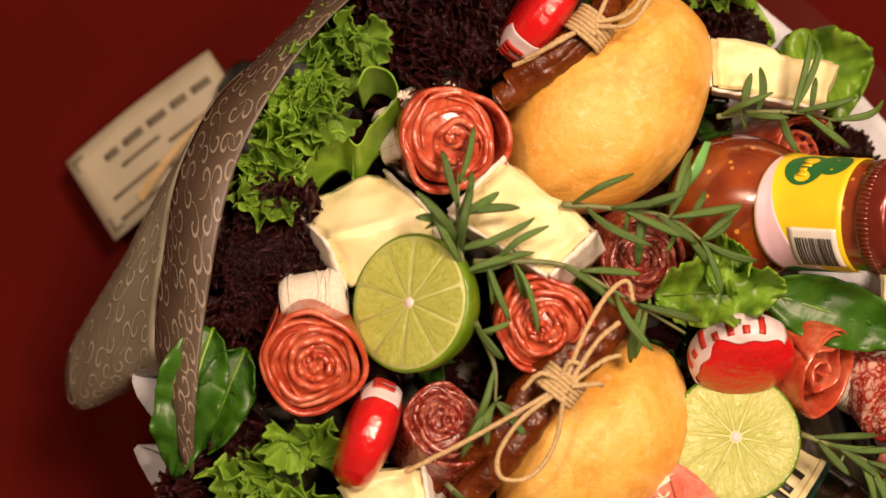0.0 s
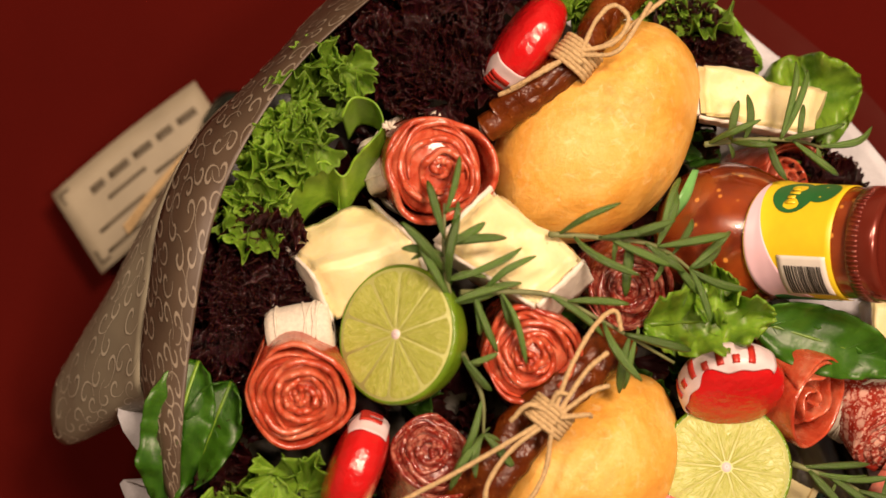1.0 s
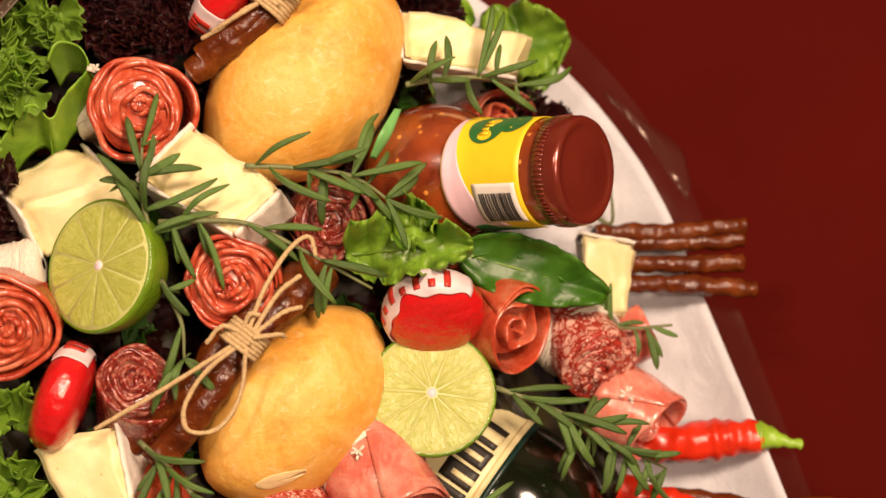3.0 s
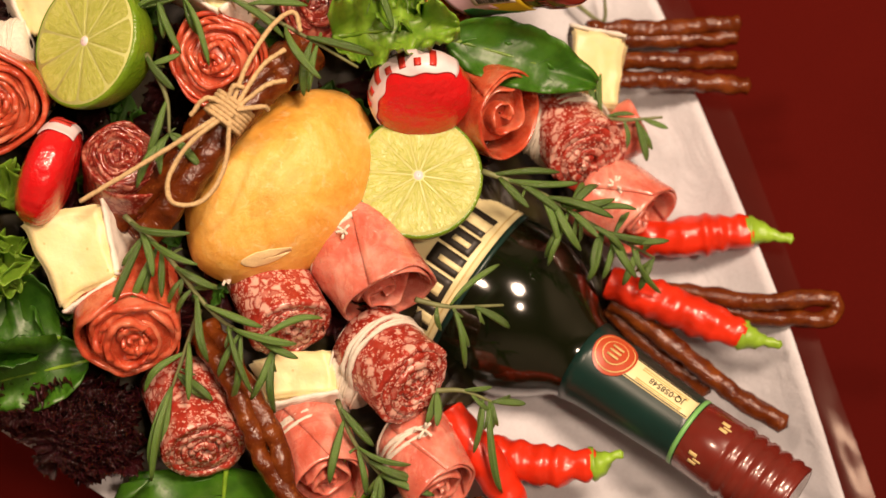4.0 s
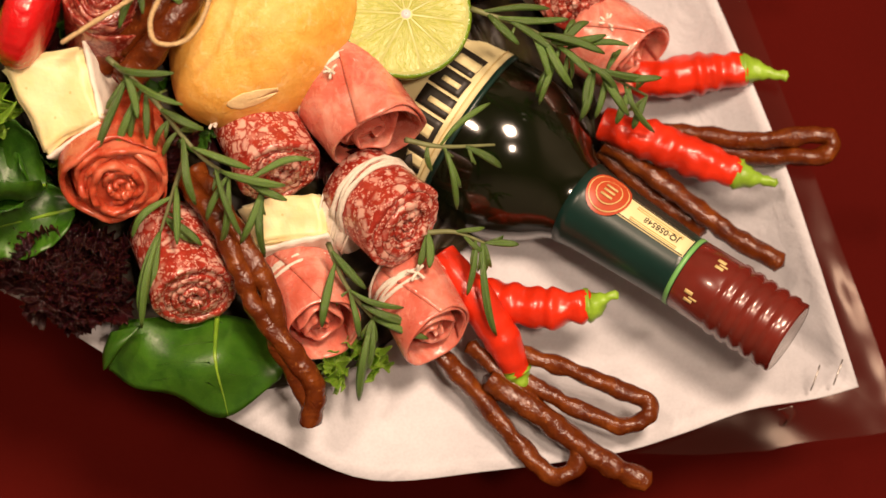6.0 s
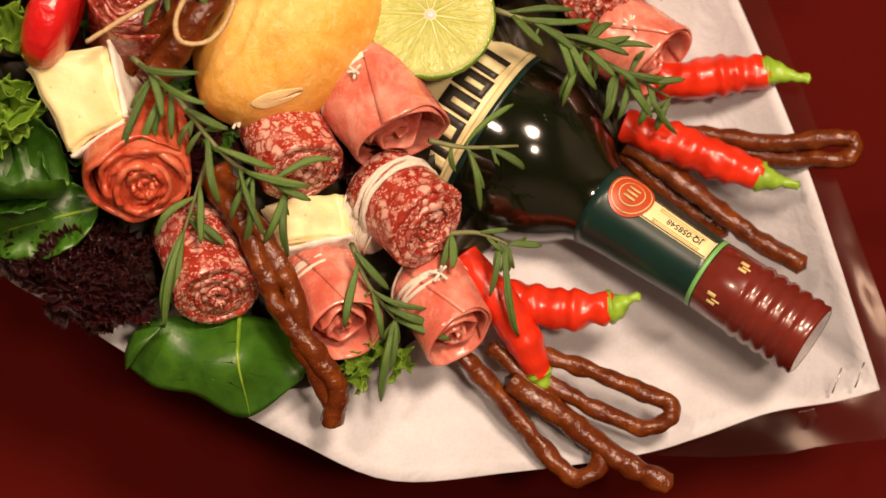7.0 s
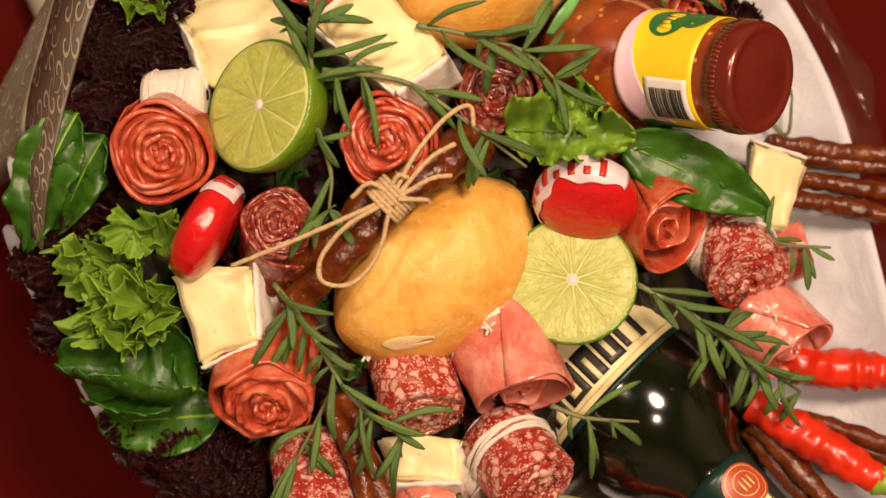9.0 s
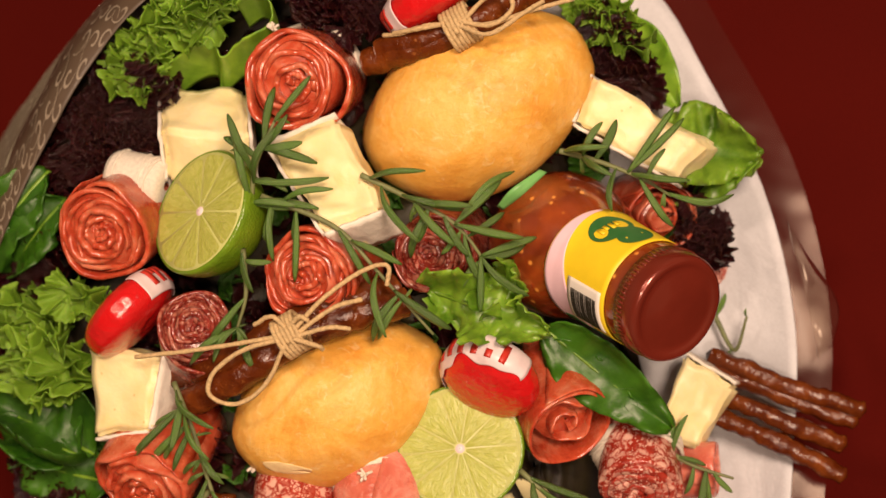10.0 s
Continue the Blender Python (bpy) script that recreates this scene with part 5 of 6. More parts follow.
raw_part("sauce", *lathe([(h + (0.0012 if h < 0.01 else 0), max(0.0, r - 0.0013)) for h, r in JP[:-1]] + [(JL - 0.012, 0.0)], JB, JA, 56), "sauce", jar, "orange-brown tomato sauce")
LAB = raw_part("label", *patch(JP, JB, JA, lambda t: 0.0470 - 0.006 * math.sin(math.pi * t), 0.0745, -5, 185, 0.0006, 14, 40), "yellow", jar, "yellow label with pink corner")
raw_part("pink_corner", *patch(JP, JB, JA, lambda t: 0.0474 - 0.006 * math.sin(math.pi * (0.18 + 0.72 * t)), lambda t: 0.0479 - 0.006 * math.sin(math.pi * (0.18 + 0.72 * t)) + 0.016 * t ** 1.2, 29, 166, 0.0009, 10, 30), "pink", LAB)
raw_part("green_edge", *patch(JP, JB, JA, lambda t: 0.047 - 0.0006 * t, lambda t: 0.052 + 0.018 * t, 160, 184, 0.00095, 8, 8), "logo", LAB)
raw_part("oval_logo", *disc_on(JP, JB, JA, 0.0560, 42, 0.0080, 24, 0.0010), "logo", LAB)
raw_part("oval_logo", *disc_on(JP, JB, JA, 0.0660, 33, 0.0065, 19, 0.0010), "logo", LAB)
for k in range(4):
    raw_part("logo_bar", *patch(JP, JB, JA, 0.0540, 0.0570 + 0.001 * (k % 2), 32 + 6.5 * k, 36 + 6.5 * k, 0.0013, 3, 3), "yellow", LAB)
raw_part("barcode_field", *patch(JP, JB, JA, 0.0535, 0.0725, 108, 156, 0.0011, 10, 14), "white", LAB)
br = rng(5)
h = 0.0560
while h < 0.0705:
    wd = br.choice((0.0002, 0.0003, 0.0005))
    raw_part("barcode_bar", *patch(JP, JB, JA, h, h + wd, 118, 153, 0.0014, 2, 8), "ink", LAB)
    h += wd + br.choice((0.0003, 0.0004, 0.0006))
CP = [(JL - 0.0120, 0.0196), (JL - 0.0115, 0.0206), (JL - 0.006, 0.0208), (JL - 0.002, 0.0207), (JL - 0.0005, 0.0200), (JL, 0.0188), (JL - 0.0006, 0.0170), (JL - 0.0010, 0.0155), (JL - 0.0006, 0.0140), (JL - 0.0008, 0.0085), (JL - 0.0004, 0.0070), (JL - 0.0008, 0.0)]
lid = raw_part("lid", *lathe(CP, JB, JA, 72), "lid", jar, "shiny copper-red metal lid")
for k in range(0, 360, 5):
    raw_part("lid_ridge", *patch([(JL - 0.0120, 0.0206), (JL - 0.005, 0.0208)], JB, JA, JL - 0.0112, JL - 0.0065, k, k + 1.8, 0.0003, 2, 2), "lid", lid)

# a strip of label on the jar's far shoulder, and a price flag in the herbs
flag = thing("paper_strip", (-0.0280, 0.0785, 0.1650), "light green paper strip beside the jar", "paper strip")
raw_part("strip", *slab(loft([(-0.0327, 0.0713, 0.1600), (-0.0277, 0.0784, 0.1660), (-0.0217, 0.0895, 0.1600)], [(-0.0307, 0.0707, 0.1580), (-0.0237, 0.0780, 0.1630), (-0.0192, 0.0896, 0.1580)], 16, 4), 0.0004), "line", flag)

# ---------------------------------------------------------------- bottle
BT, BB = V((0.1106, -0.1509, 0.1080)), V((-0.0050, -0.0531, 0.0900))
BA = (BT - BB).normalized()
BL = (BT - BB).length
BASE = BT - BA * 0.235
bottle = thing("spirits_bottle", BASE, "dark green glass spirits bottle lying in white paper", "bottle")
BP = [(0, 0.0), (0.001, 0.030), (0.006, 0.0350), (0.012, 0.0360), (0.085, 0.0362), (0.098, 0.0360), (0.108, 0.0347), (0.116, 0.0318), (0.123, 0.0276), (0.129, 0.0232), (0.134, 0.0188), (0.139, 0.0166), (0.148, 0.0155), (0.170, 0.0144), (0.190, 0.0136), (0.232, 0.0134), (0.2335, 0.010), (0.2335, 0.0)]
raw_part("glass_body", *lathe(BP, BASE, BA, 72), "bottle", bottle, "glossy dark green glass")
lab = raw_part("front_label", *patch(BP, BASE, BA, 0.020, lambda t: 0.087 + 0.004 * math.sin(math.pi * t), 20, 165, 0.0004, 14, 40), "cream", bottle, "cream label with bold dark print")
raw_part("label_rule", *patch(BP, BASE, BA, lambda t: 0.0845 + 0.004 * math.sin(math.pi * t), lambda t: 0.0851 + 0.004 * math.sin(math.pi * t), 22, 163, 0.0008, 2, 40), "gold", lab)
raw_part("label_rule", *patch(BP, BASE, BA, lambda t: 0.0872 + 0.004 * math.sin(math.pi * t), lambda t: 0.0894 + 0.004 * math.sin(math.pi * t), 20, 165, 0.0005, 2, 40), "foil", lab)
for k, (d0, d1) in enumerate(((48, 63), (67, 78), (82, 93), (97, 112), (117, 132))):
    hh = 0.0700 + 0.004 * math.sin(math.pi * (d0 - 20) / 145)
    raw_part("print_block", *patch(BP, BASE, BA, hh - 0.002, hh + 0.0125, d0 - 1, d1 + 1, 0.0009, 6, 6), "ink", lab)
    raw_part("print_slot", *patch(BP, BASE, BA, hh + 0.0022, hh + (0.0103 if k % 2 else 0.0125), d0 + 4.4, d1 - 3.2, 0.0012, 4, 4), "cream", lab)
neck = raw_part("neck_foil", *patch(BP, BASE, BA, 0.1380, 0.1895, 0, 360, 0.0004, 14, 64), "foil", bottle, "dark green neck foil")
raw_part("green_ring", *patch(BP, BASE, BA, 0.1875, 0.1893, 0, 360, 0.0007, 2, 64), "line", neck)
ND = 58
raw_part("cream_strip", *patch(BP, BASE, BA, 0.153, 0.1870, ND - 19, ND + 19, 0.0008, 10, 10), "cream", neck)
for e in (-17, 16):
    raw_part("strip_rule", *patch(BP, BASE, BA, 0.154, 0.1865, ND + e, ND + e + 1.2, 0.0011, 8, 2), "ink", neck)
for e in (-11, -7, 10, 13):
    raw_part("fine_print", *patch(BP, BASE, BA, 0.162, 0.183, ND + e, ND + e + 1.5, 0.0011, 8, 2), "gold", neck)
seal = raw_part("round_seal", *disc_on(BP, BASE, BA, 0.1500, ND, 0.0088, 33, 0.0014), "badge", neck, "orange-red round seal")
raw_part("seal_ring", *merged(disc_on(BP, BASE, BA, 0.1500, ND, 0.0080, 28, 0.0016)), "gold", seal)
raw_part("seal_field", *disc_on(BP, BASE, BA, 0.1500, ND, 0.0076, 26.5, 0.0018), "badge", seal)
raw_part("seal_ring", *disc_on(BP, BASE, BA, 0.1500, ND, 0.0052, 18, 0.0020), "gold", seal)
raw_part("seal_field", *disc_on(BP, BASE, BA, 0.1500, ND, 0.0048, 16.5, 0.0022), "badge", seal)
for e in (-8, -1, 6):
    raw_part("seal_bar", *patch(BP, BASE, BA, 0.1475, 0.1525, ND + e, ND + e + 3, 0.0026, 3, 2), "gold", seal)
code = bpy.data.curves.new("code_text", "FONT")
code.body, code.size, code.extrude, code.align_x, code.align_y = "JQ\u00b7058548", 0.0036, 0.0001, "CENTER", "CENTER"
code.materials.append(M["ink"])
code_ob = new("code_text", code)
code_ob.parent = neck
cs, cu, cw = frame_of(BA)
cn = (cs * math.cos(radians(ND + 1)) + cu * math.sin(radians(ND + 1))).normalized()
cx = -BA
cy = cn.cross(cx)
cp = on_lathe(BP, BASE, BA, 0.1745, ND + 1, 0.0013) - root_place(neck)
code_ob.matrix_basis = Matrix.Translation(cp) @ Matrix((cx, cy, cn)).transposed().to_4x4()
CAPS = [(0.1895, 0.0139), (0.1900, 0.0144), (0.2050, 0.0147)]
for q in range(5):
    a = 0.2060 + q * 0.0054
    CAPS += [(a, 0.0145), (a + 0.0012, 0.0153), (a + 0.0034, 0.0153), (a + 0.0045, 0.0145)]
CAPS += [(0.2338, 0.0149), (0.2348, 0.0148), (0.2352, 0.0136)]
caps = raw_part("capsule", *lathe(CAPS, BASE, BA, 64), "capsule", bottle, "maroon screw capsule with ridges")
raw_part("cap_disc", *lathe([(0.2351, 0.0137), (0.2351, 0.0)], BASE, BA, 48), "silver", caps, "silver end disc")
for d0, d1, hh in ((44, 50, 0.1985), (52, 55, 0.2), (57, 62, 0.199), (112, 118, 0.1945), (120, 123, 0.197), (125, 130, 0.1955)):
    raw_part("gold_mark", *patch(CAPS, BASE, BA, hh, hh + 0.0035, d0, d1, 0.0003, 4, 4), "gold", caps)


# ---------------------------------------------------------------- chillies
def chilli(pts, tip, R, label, seed, wrinkle=1.0):
    ob = thing("chilli", pts[0], label, "chilli")
    n, segs = 60, 18
    pts = [V(p) for p in pts]

    def rad(t):
        return R * (0.55 + 0.45 * math.sin(math.pi * min(1, 0.15 + t * 0.75))) * (1 + wrinkle * (0.05 * math.sin(t * 34 + seed + 5 * noise.noise(V((t * 3, seed, 0)))) + 0.16 * noise.noise(V((t * 8, seed, 3)))))

    raw_part("pod", *tube(pts, rad, n, segs, 0.0014 * wrinkle, 190), "chilli", ob, "glossy wrinkled red skin")
    end, d = pts[-1], (pts[-1] - pts[-2]).normalized()
    tip = V(tip)
    raw_part("calyx", *tube([end - d * 0.0025, end + d * 0.001, end.lerp(tip, 0.45), end.lerp(tip, 0.75), tip], lambda t: R * (0.74 if t < 0.12 else max(0.24, 0.80 - (t - 0.12) * 1.15)), 22, 14, 0.0012, 330), "chilli_stem", ob, "green calyx and stalk")
    return ob


chilli([(0.0584, -0.0385, 0.0800), (0.0776, -0.0401, 0.0820), (0.0934, -0.0401, 0.0820), (0.1086, -0.0409, 0.0820)], (0.1237, -0.0453, 0.0830), 0.0082, "red wrinkled chilli lying on white paper", 1)
chilli([(0.0495, -0.0571, 0.0900), (0.0661, -0.0658, 0.0900), (0.0830, -0.0742, 0.0880), (0.1008, -0.0835, 0.0880)], (0.1144, -0.0882, 0.0880), 0.0080, "red wrinkled chilli crossing a dark sausage", 2)
chilli([(-0.0073, -0.1209, 0.1040), (0.0076, -0.1260, 0.1040), (0.0227, -0.1297, 0.1040), (0.0380, -0.1300, 0.1040)], (0.0484, -0.1269, 0.1060), 0.0082, "red wrinkled chilli below the bottle neck", 3)
chilli([(-0.0161, -0.1055, 0.1120), (-0.0046, -0.1243, 0.1120), (0.0032, -0.1398, 0.1060), (0.0074, -0.1529, 0.1000)], (0.0124, -0.1624, 0.0970), 0.0074, "smooth red chilli pointing over the sausages", 4, 0.35)


# ---------------------------------------------------------------- dried sausages
def sausage(strands, R, label, seed=0):
    ob = thing("dried_sausage", strands[0][0], label, "sausage")
    for s in strands:
        raw_part("strand", *tube(s, lambda t: R * (1 + 0.10 * noise.noise(V((t * 14, seed, 0)))), 80, 14, 0.0013, 190), "sausage", ob)
    return ob


sausage([[(0.0498, 0.0481, 0.0920), (0.0822, 0.0461, 0.0860), (0.1119, 0.0473, 0.0800)]], 0.0036, "thin dried sausage stick over the paper rim", 1)
sausage([[(0.0492, 0.0431, 0.0900), (0.0818, 0.0423, 0.0840), (0.1103, 0.0417, 0.0780)]], 0.0036, "thin dried sausage stick in a bundle", 2)
sausage([[(0.0485, 0.0354, 0.0920), (0.0807, 0.0327, 0.0860), (0.1092, 0.0320, 0.0800)]], 0.0036, "thin dried sausage stick in the bundle's middle", 3)
sausage([[(0.0477, 0.0266, 0.0920), (0.0799, 0.0246, 0.0860), (0.1130, 0.0205, 0.0800)]], 0.0038, "thin dried sausage stick above the paper", 4)
sausage([[(0.0484, -0.0580, 0.0780), (0.0753, -0.0614, 0.0800), (0.1080, -0.0699, 0.0840), (0.1322, -0.0707, 0.0860), (0.1383, -0.0744, 0.0860), (0.1313, -0.0789, 0.0840), (0.1075, -0.0750, 0.0800), (0.0793, -0.0658, 0.0760)]], 0.0036, "thin dried sausage bent into a loop by a chilli", 5)
sausage([[(0.0503, -0.0640, 0.0840), (0.0668, -0.0785, 0.0840), (0.0910, -0.1028, 0.0840), (0.1123, -0.1195, 0.0850)]], 0.0042, "thin dried sausage along the bottle neck", 6)
sausage([[(0.0476, -0.0660, 0.0780), (0.0619, -0.0815, 0.0780), (0.0844, -0.1024, 0.0780)]], 0.0036, "thin dried sausage half hidden by the bottle", 7)
sausage([[(-0.0222, -0.1417, 0.1060), (-0.0091, -0.1590, 0.1000), (0.0042, -0.1787, 0.0960), (0.0148, -0.1922, 0.0940), (0.0247, -0.1914, 0.0940), (0.0262, -0.1818, 0.0960), (0.0102, -0.1629, 0.0980), (-0.0093, -0.1404, 0.1020)]], 0.0036, "thin dried sausage bent into a long loop", 8)
sausage([[(-0.0040, -0.1541, 0.1020), (0.0160, -0.1711, 0.0980), (0.0359, -0.1892, 0.0940), (0.0522, -0.1986, 0.0900)]], 0.0046, "thick dried sausage stick crossing the paper", 9)
sausage([[(0.0056, -0.1439, 0.1000), (0.0224, -0.1509, 0.0980), (0.0432, -0.1617, 0.0970), (0.0556, -0.1684, 0.0970), (0.0549, -0.1748, 0.0970), (0.0439, -0.1764, 0.0970), (0.0273, -0.1678, 0.0970), (0.0046, -0.1525, 0.0980)]], 0.0034, "thin dried sausage bent into a short loop", 10)
sausage([[(-0.1063, -0.0714, 0.1520), (-0.0927, -0.0907, 0.1560), (-0.0865, -0.1083, 0.1560), (-0.0821, -0.1230, 0.1520), (-0.0719, -0.1403, 0.1460), (-0.0655, -0.1529, 0.1380), (-0.0696, -0.1658, 0.1300)],
         [(-0.1012, -0.0695, 0.1500), (-0.0898, -0.0886, 0.1540), (-0.0824, -0.1043, 0.1540), (-0.0756, -0.1216, 0.1520), (-0.0758, -0.1357, 0.1460), (-0.0711, -0.1502, 0.1380), (-0.0671, -0.1618, 0.1300)]], 0.0042, "dark dried sausage with two twisted strands", 11)
sausage([[(-0.0960, 0.1066, 0.1780), (-0.0779, 0.1164, 0.1820), (-0.0601, 0.1291, 0.1820), (-0.0478, 0.1476, 0.1740), (-0.0358, 0.1599, 0.1660)],
         [(-0.0912, 0.1117, 0.1800), (-0.0741, 0.1214, 0.1840), (-0.0576, 0.1343, 0.1820), (-0.0496, 0.1494, 0.1760), (-0.0411, 0.1592, 0.1680)]], 0.0056, "dark dried sausage tied to the bread with twine", 12)
sausage([[(-0.1175, -0.0396, 0.1780), (-0.0988, -0.0232, 0.1840), (-0.0822, -0.0034, 0.1840), (-0.0659, 0.0127, 0.1800), (-0.0502, 0.0250, 0.1700)],
         [(-0.1321, -0.0321, 0.1700), (-0.1054, -0.0191, 0.1840), (-0.0885, 0.0001, 0.1840), (-0.0678, 0.0177, 0.1800), (-0.0564, 0.0287, 0.1700)]], 0.0058, "dark dried sausage tied to the lower bread roll", 13)


# ---------------------------------------------------------------- twine bows
def twine_bow(knot, strands, label, wraps, axis, R=0.0009):
    ob = thing("twine_bow", knot, label, "twine bow")
    for s in strands:
        raw_part("strand", *tube(s, R, 40, 7, 0.0003, 900), "twine", ob)
    s, u, w = frame_of(axis)
    for k in range(wraps):
        c = V(knot) + w * (k - wraps / 2) * 0.0016
        pts = [c + (s * math.cos(a) * 0.0075 + u * (math.sin(a) * 0.0065 - 0.0045)) for a in [x / 16 * 2 * math.pi + k for x in range(17)]]
        raw_part("winding", *tube(pts, R, 34, 7, 0.0003, 900), "twine", ob)
    return ob


twine_bow((-0.0600, 0.1286, 0.1920), [
    [(-0.0599, 0.1284, 0.1930), (-0.0717, 0.1242, 0.1930), (-0.0818, 0.1191, 0.1900), (-0.0899, 0.1171, 0.1860)],
    [(-0.0598, 0.1294, 0.1930), (-0.0760, 0.1214, 0.1930), (-0.0852, 0.1184, 0.1890)],
    [(-0.0599, 0.1284, 0.1930), (-0.0482, 0.1312, 0.1940), (-0.0352, 0.1417, 0.1900), (-0.0240, 0.1510, 0.1840)],
    [(-0.0587, 0.1290, 0.1940), (-0.0525, 0.1396, 0.1960), (-0.0460, 0.1443, 0.1960), (-0.0412, 0.1385, 0.1960), (-0.0471, 0.1308, 0.1950), (-0.0587, 0.1290, 0.1940)],
    [(-0.0588, 0.1273, 0.1940), (-0.0462, 0.1272, 0.1960), (-0.0372, 0.1386, 0.1940), (-0.0328, 0.1458, 0.1900)]], "jute twine bow round sausage and bread roll", 7, V((-0.0508, 0.1429, 0.1800)) - V((-0.0692, 0.1230, 0.1800)))
twine_bow((-0.0776, -0.0011, 0.2020), [
    [(-0.0755, -0.0006, 0.2030), (-0.0912, -0.0091, 0.2030), (-0.1118, -0.0192, 0.2020), (-0.1342, -0.0289, 0.1990)],
    [(-0.0789, -0.0039, 0.2030), (-0.0921, -0.0127, 0.2030), (-0.1010, -0.0242, 0.2010), (-0.1005, -0.0326, 0.1980), (-0.0903, -0.0321, 0.1950), (-0.0816, -0.0216, 0.1970), (-0.0771, -0.0055, 0.2030)],
    [(-0.0759, 0.0004, 0.2030), (-0.0696, 0.0145, 0.2030), (-0.0604, 0.0291, 0.1990), (-0.0533, 0.0343, 0.1950), (-0.0514, 0.0275, 0.1930)],
    [(-0.0744, -0.0002, 0.2030), (-0.0643, 0.0130, 0.2030), (-0.0566, 0.0194, 0.1990)],
    [(-0.0740, -0.0012, 0.2030), (-0.0637, 0.0055, 0.2030), (-0.0569, 0.0079, 0.1990)],
    [(-0.0743, -0.0025, 0.2040), (-0.0655, -0.0020, 0.2030), (-0.0637, -0.0024, 0.2000)],
    [(-0.0773, 0.0020, 0.2040), (-0.0744, 0.0059, 0.2060), (-0.0715, 0.0054, 0.2040)],
    [(-0.0790, 0.0003, 0.2040), (-0.0849, 0.0024, 0.2060), (-0.0914, -0.0025, 0.2030)]], "jute twine bow with loose ends on the bread roll", 6, V((-0.0747, 0.0083, 0.1900)) - V((-0.0914, -0.0107, 0.1900)))


# ---------------------------------------------------------------- herb sprigs
def herb_leaf_mesh(seed):
    """A narrow leaf of unit length, domed across with a groove along its middle, bent sideways and down."""
    P = np.zeros((14, 7, 3))
    side = (0.10, -0.08, 0.02, -0.14, 0.16)[seed]
    for i in range(14):
        u = i / 13
        w = 0.084 * math.sin(math.pi * (0.05 + 0.84 * u ** 1.1)) ** 0.7 * min(1.0, (1.03 - u) * 7) ** 0.6
        for j in range(7):
            v = j / 3 - 1
            dome = 0.55 * w * (1 - v * v) - 0.30 * w * math.exp(-(v * 4) ** 2)
            P[i, j] = (v * w + side * u * u, u, 0.20 * math.sin(u * 2.7) - 0.08 * u * u + dome + 0.02 * math.sin(u * 7 + seed))
    verts, faces = slab(P, 0.016)
    me = bpy.data.meshes.new("leaf")
    me.from_pydata(verts, [], faces)
    me.polygons.foreach_set("use_smooth", [True] * len(me.polygons))
    me.materials.append(M["herb"])
    return me


HERB = [herb_leaf_mesh(k) for k in range(5)]


def sprig(stem, leaves, label, seed, extra=6, size=0.020):
    """A stem with narrow leaves: those given run from the stem to their tips; extra small ones fill it."""
    r = rng(seed)
    ob = thing("herb_sprig", stem[0], label, "herb sprig")
    raw_part("stem", *tube(stem, lambda t: 0.0010 * (1.15 - 0.6 * t), 20, 7), "herb_stem", ob)
    line = spline(stem, 41)

    def leaf(a, b):
        side, up, w = frame_of(b - a, TOWARD + V((r.uniform(-0.5, 0.5), r.uniform(-0.5, 0.5), 0)))
        L = (b - a).length
        wide = min(1.25, 0.016 / L) if L > 0.016 else 1.1
        m = Matrix((side, w, up)).transposed().to_4x4() @ Matrix.Diagonal((L * wide * r.uniform(0.9, 1.25), L, L, 1))
        o = new("leaf", r.choice(HERB))
        o.parent = ob
        o.matrix_basis = Matrix.Translation(a - ob.location) @ m

    for tip in leaves:
        tip = V(tip)
        near = min(line, key=lambda p: (p - tip).length + 0.25 * (p - line[0]).length)
        leaf(near, tip)
        if r.random() < 0.65:
            leaf(near, near + (tip - near) * r.uniform(0.55, 0.85) + V((r.uniform(-1, 1), r.uniform(-1, 1), r.uniform(-1, 0.5))) * 0.0045)
    extra = (4 * extra + 2) // 5
    for k in range(extra):
        i = int((k + r.random()) / extra * 38) + 1
        d = (line[i + 1] - line[i - 1]).normalized()
        side = d.cross(TOWARD).normalized() * (1 if k % 2 else -1)
        leaf(line[i], line[i] + (d * r.uniform(0.7, 1.2) + side * r.uniform(0.2, 0.7) + TOWARD * r.uniform(-0.1, 0.45)).normalized() * size * r.uniform(0.8, 1.35))
    return ob


sprig([(-0.1098, 0.0387, 0.2022), (-0.1108, 0.0541, 0.2082), (-0.1097, 0.0744, 0.2076)], [(-0.1250, 0.0593, 0.2117), (-0.0848, 0.0592, 0.2020), (-0.0894, 0.0637, 0.2056), (-0.0847, 0.0440, 0.1986), (-0.1036, 0.0728, 0.2080), (-0.0918, 0.0448, 0.2046)], "green herb sprig standing between two cheeses", 1, 8)
sprig([(-0.1062, 0.0432, 0.2040), (-0.0768, 0.0414, 0.1980), (-0.0580, 0.0315, 0.1910), (-0.0338, 0.0167, 0.1765)], [(-0.0869, 0.0172, 0.1957), (-0.0567, 0.0079, 0.1814), (-0.0536, 0.0088, 0.1805), (-0.0695, 0.0350, 0.1951), (-0.0963, 0.0217, 0.1987), (-0.0447, 0.0294, 0.1820)], "green herb sprig laid across the ham roses", 2, 6)
sprig([(-0.0744, 0.0628, 0.1970), (-0.0555, 0.0605, 0.1944), (-0.0360, 0.0569, 0.1867), (-0.0203, 0.0450, 0.1734)], [(-0.0243, 0.0834, 0.1739), (-0.0114, 0.0645, 0.1719), (-0.0466, 0.0404, 0.1858), (-0.0383, 0.0452, 0.1829), (-0.0312, 0.0373, 0.1755), (-0.0234, 0.0677, 0.1775), (-0.0512, 0.0555, 0.1906)], "green herb sprig below the upper bread roll", 3, 12)
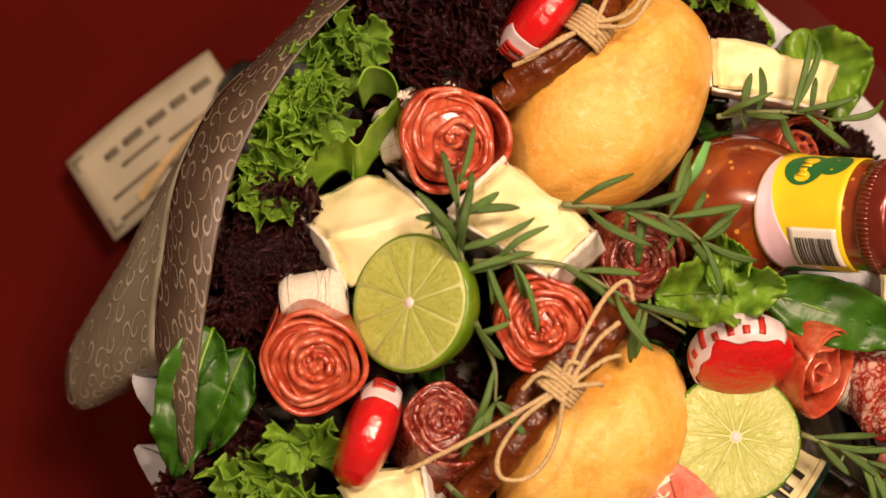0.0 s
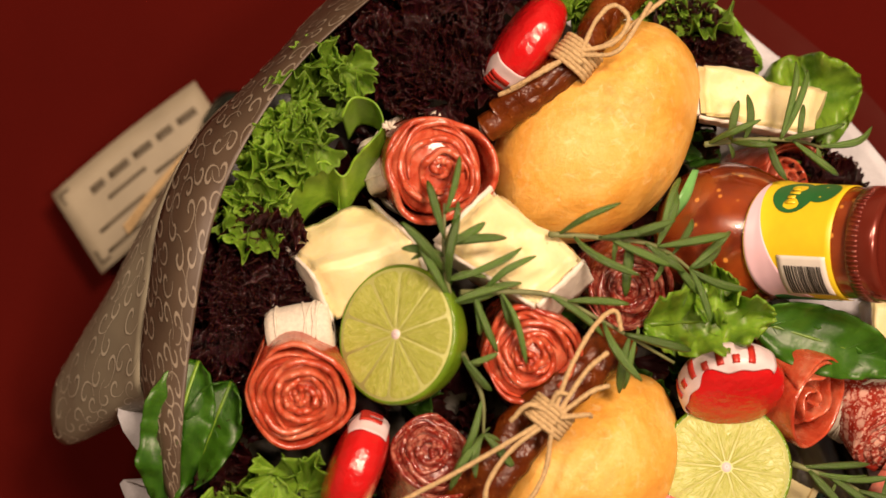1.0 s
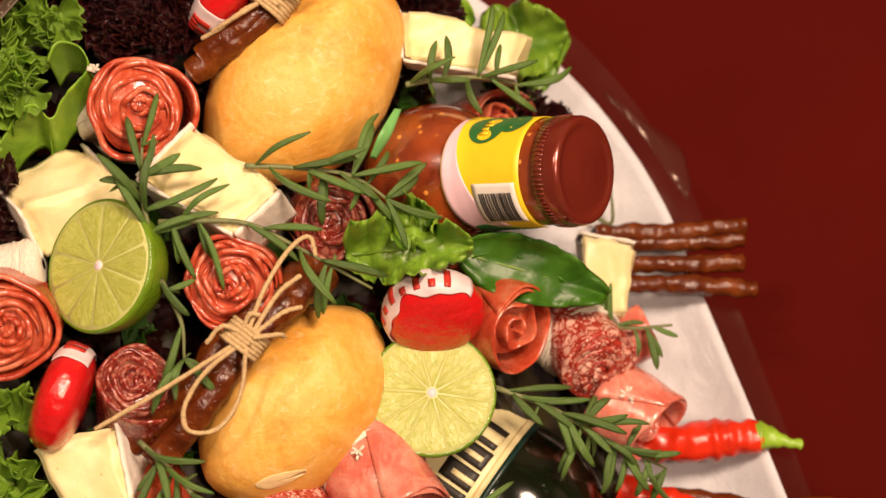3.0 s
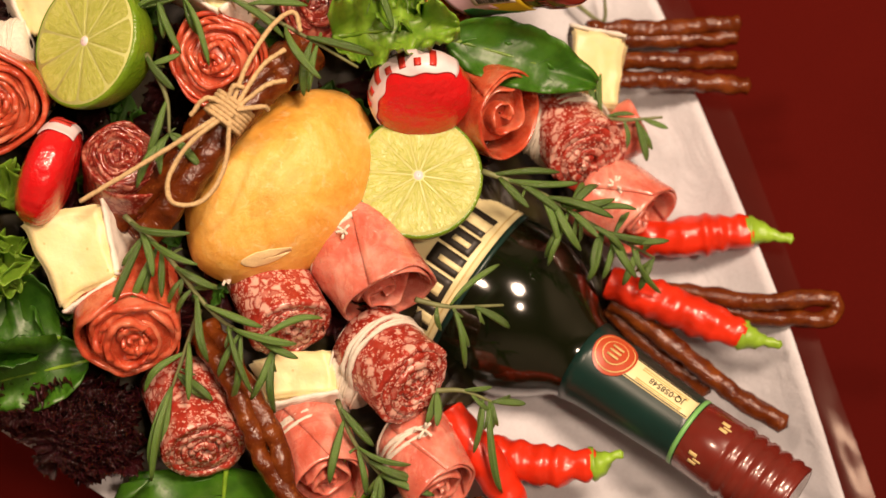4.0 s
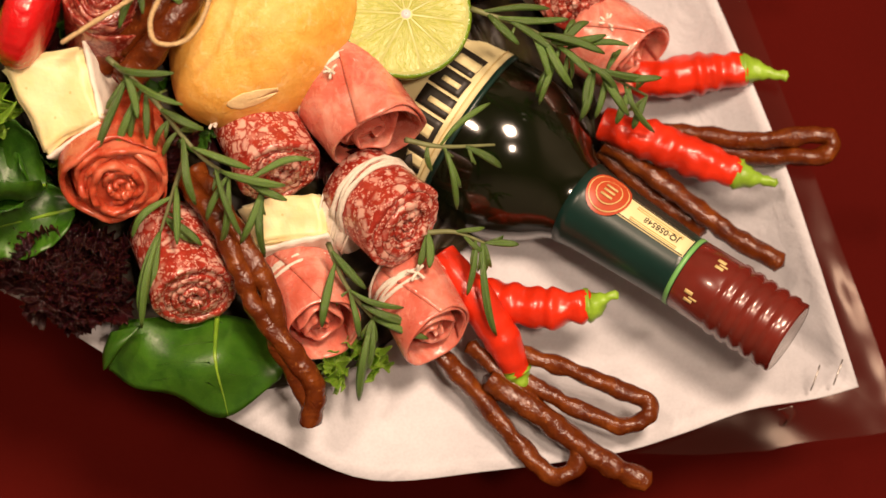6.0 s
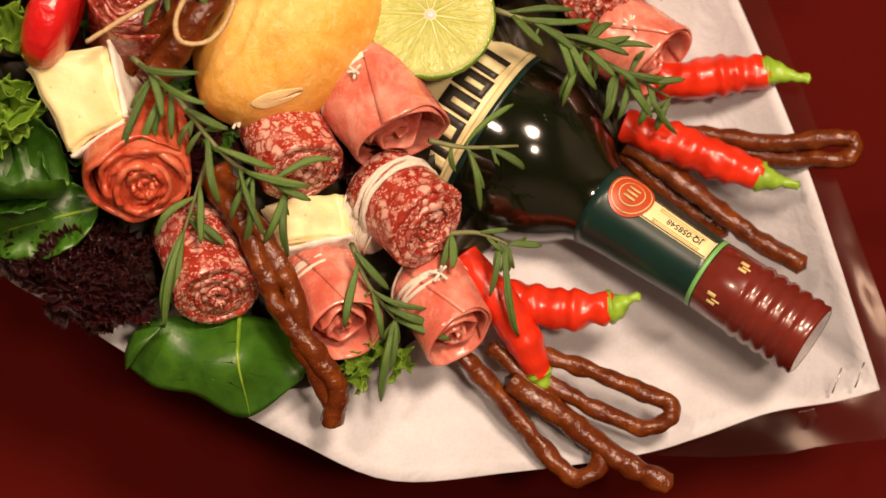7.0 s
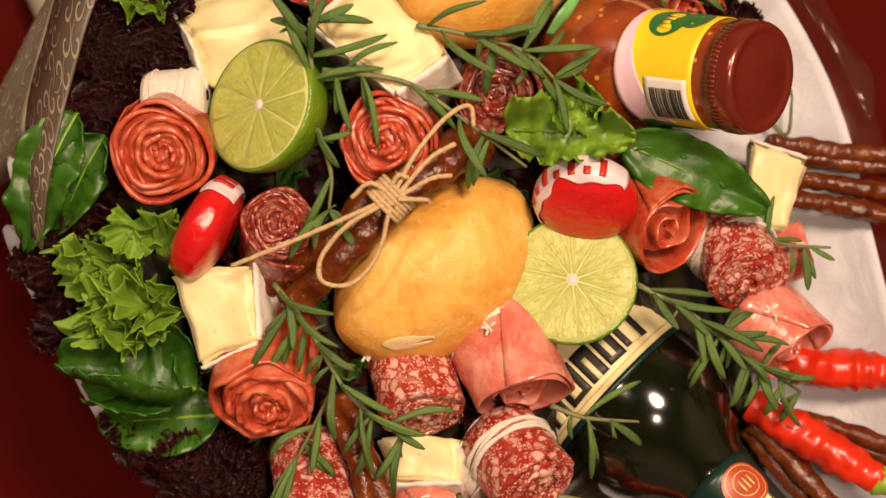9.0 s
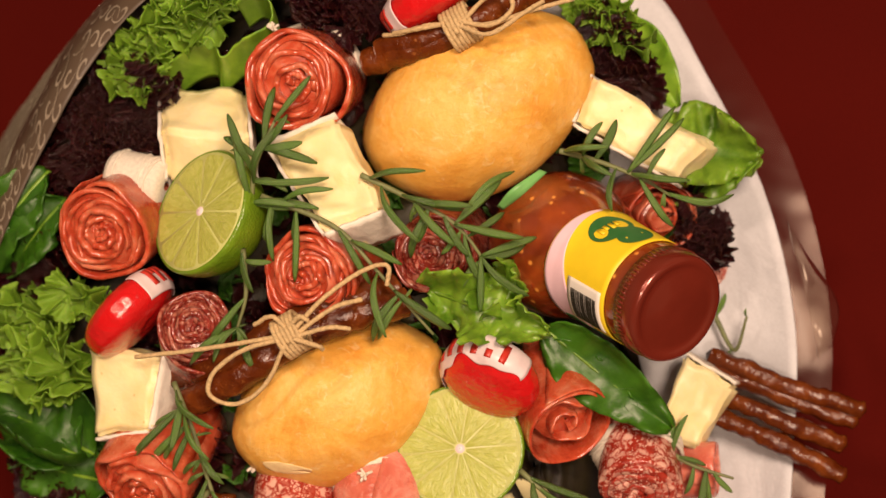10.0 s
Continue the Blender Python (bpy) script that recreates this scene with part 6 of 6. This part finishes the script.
sprig([(-0.0164, 0.0986, 0.1600), (-0.0003, 0.0988, 0.1620), (0.0166, 0.0980, 0.1580), (0.0275, 0.0961, 0.1500)], [(-0.0043, 0.1133, 0.1650), (0.0022, 0.1154, 0.1600), (0.0197, 0.1275, 0.1580), (0.0231, 0.1106, 0.1580), (0.0120, 0.0818, 0.1650), (-0.0052, 0.0942, 0.1550), (0.0245, 0.0913, 0.1500)], "green herb sprig on the wrapped soft cheese", 4, 6)
sprig([(-0.1071, 0.0227, 0.2013), (-0.1014, 0.0073, 0.1973), (-0.1019, -0.0056, 0.1928)], [(-0.1170, -0.0224, 0.1935), (-0.1108, -0.0199, 0.1932), (-0.0910, -0.0170, 0.1880), (-0.0959, -0.0081, 0.1930), (-0.0945, 0.0202, 0.2000), (-0.1041, -0.0110, 0.1941)], "green herb sprig before the dark salami rose", 5, 3)
sprig([(-0.1214, -0.0331, 0.1872), (-0.1074, -0.0484, 0.1847), (-0.0905, -0.0727, 0.1739), (-0.0699, -0.0820, 0.1625)], [(-0.1302, -0.0659, 0.1797), (-0.1254, -0.0649, 0.1776), (-0.1076, -0.0671, 0.1746), (-0.1102, -0.0640, 0.1761), (-0.0941, -0.1000, 0.1584), (-0.0795, -0.1049, 0.1540), (-0.0897, -0.0825, 0.1704), (-0.0766, -0.0902, 0.1591), (-0.1016, -0.0464, 0.1823), (-0.0912, -0.0587, 0.1766)], "long green herb sprig below the lower bread roll", 6, 14)
sprig([(-0.0990, -0.0673, 0.1713), (-0.1053, -0.0809, 0.1694), (-0.1126, -0.0938, 0.1634)], [(-0.1263, -0.1257, 0.1526), (-0.1228, -0.1230, 0.1536), (-0.0980, -0.0987, 0.1595), (-0.1040, -0.0905, 0.1636)], "green herb sprig over the salami roll", 7, 3)
sprig([(-0.0538, -0.1023, 0.1494), (-0.0493, -0.1178, 0.1442), (-0.0420, -0.1299, 0.1334)], [(-0.0544, -0.1243, 0.1408), (-0.0238, -0.1402, 0.1259), (-0.0539, -0.1574, 0.1177), (-0.0462, -0.1376, 0.1291), (-0.0295, -0.1307, 0.1316), (-0.0514, -0.1097, 0.1479), (-0.0466, -0.1476, 0.1227)], "green herb sprig between two ham rolls", 8, 6)
sprig([(-0.0218, -0.0676, 0.1510), (-0.0088, -0.0709, 0.1472), (0.0098, -0.0702, 0.1358)], [(0.0016, -0.0776, 0.1392), (-0.0083, -0.0926, 0.1345), (-0.0150, -0.0785, 0.1434), (-0.0089, -0.0713, 0.1472)], "green herb sprig touching the cream label", 9, 3)
sprig([(-0.0184, -0.1003, 0.1356), (-0.0079, -0.1013, 0.1355), (0.0020, -0.1057, 0.1303)], [(0.0145, -0.1059, 0.1271), (0.0048, -0.1143, 0.1262), (-0.0082, -0.1234, 0.1256), (0.0038, -0.1388, 0.1152), (-0.0021, -0.1157, 0.1283), (-0.0216, -0.1126, 0.1342)], "pale green herb sprig by the salami roll", 10, 3, 0.012)
sprig([(0.0067, -0.0200, 0.1460), (0.0258, -0.0283, 0.1413), (0.0416, -0.0388, 0.1333), (0.0682, -0.0527, 0.1097)], [(0.0471, -0.0240, 0.1287), (0.0613, -0.0367, 0.1206), (0.0294, -0.0565, 0.1300), (0.0416, -0.0612, 0.1208), (0.0471, -0.0591, 0.1183), (0.0628, -0.0648, 0.1064), (0.0565, -0.0628, 0.1104), (0.0676, -0.0467, 0.1132), (0.0366, -0.0469, 0.1324), (0.0213, -0.0326, 0.1428)], "large green herb sprig over the bottle shoulder", 11, 20)
sprig([(0.0532, 0.0053, 0.1120), (0.0631, 0.0040, 0.1080), (0.0767, 0.0046, 0.1040)], [(0.0704, -0.0122, 0.1040), (0.0532, 0.0217, 0.1160), (0.0630, -0.0072, 0.1060)], "green herb sprig at the salami roll's edge", 12, 2, 0.010)
sprig([(0.0446, 0.0640, 0.0820), (0.0567, 0.0535, 0.0820), (0.0584, 0.0673, 0.0900)], [(0.0574, 0.0698, 0.0950), (0.0539, 0.0477, 0.0820), (0.0465, 0.0739, 0.0850)], "green herb sprig beside the white paper", 13, 0)
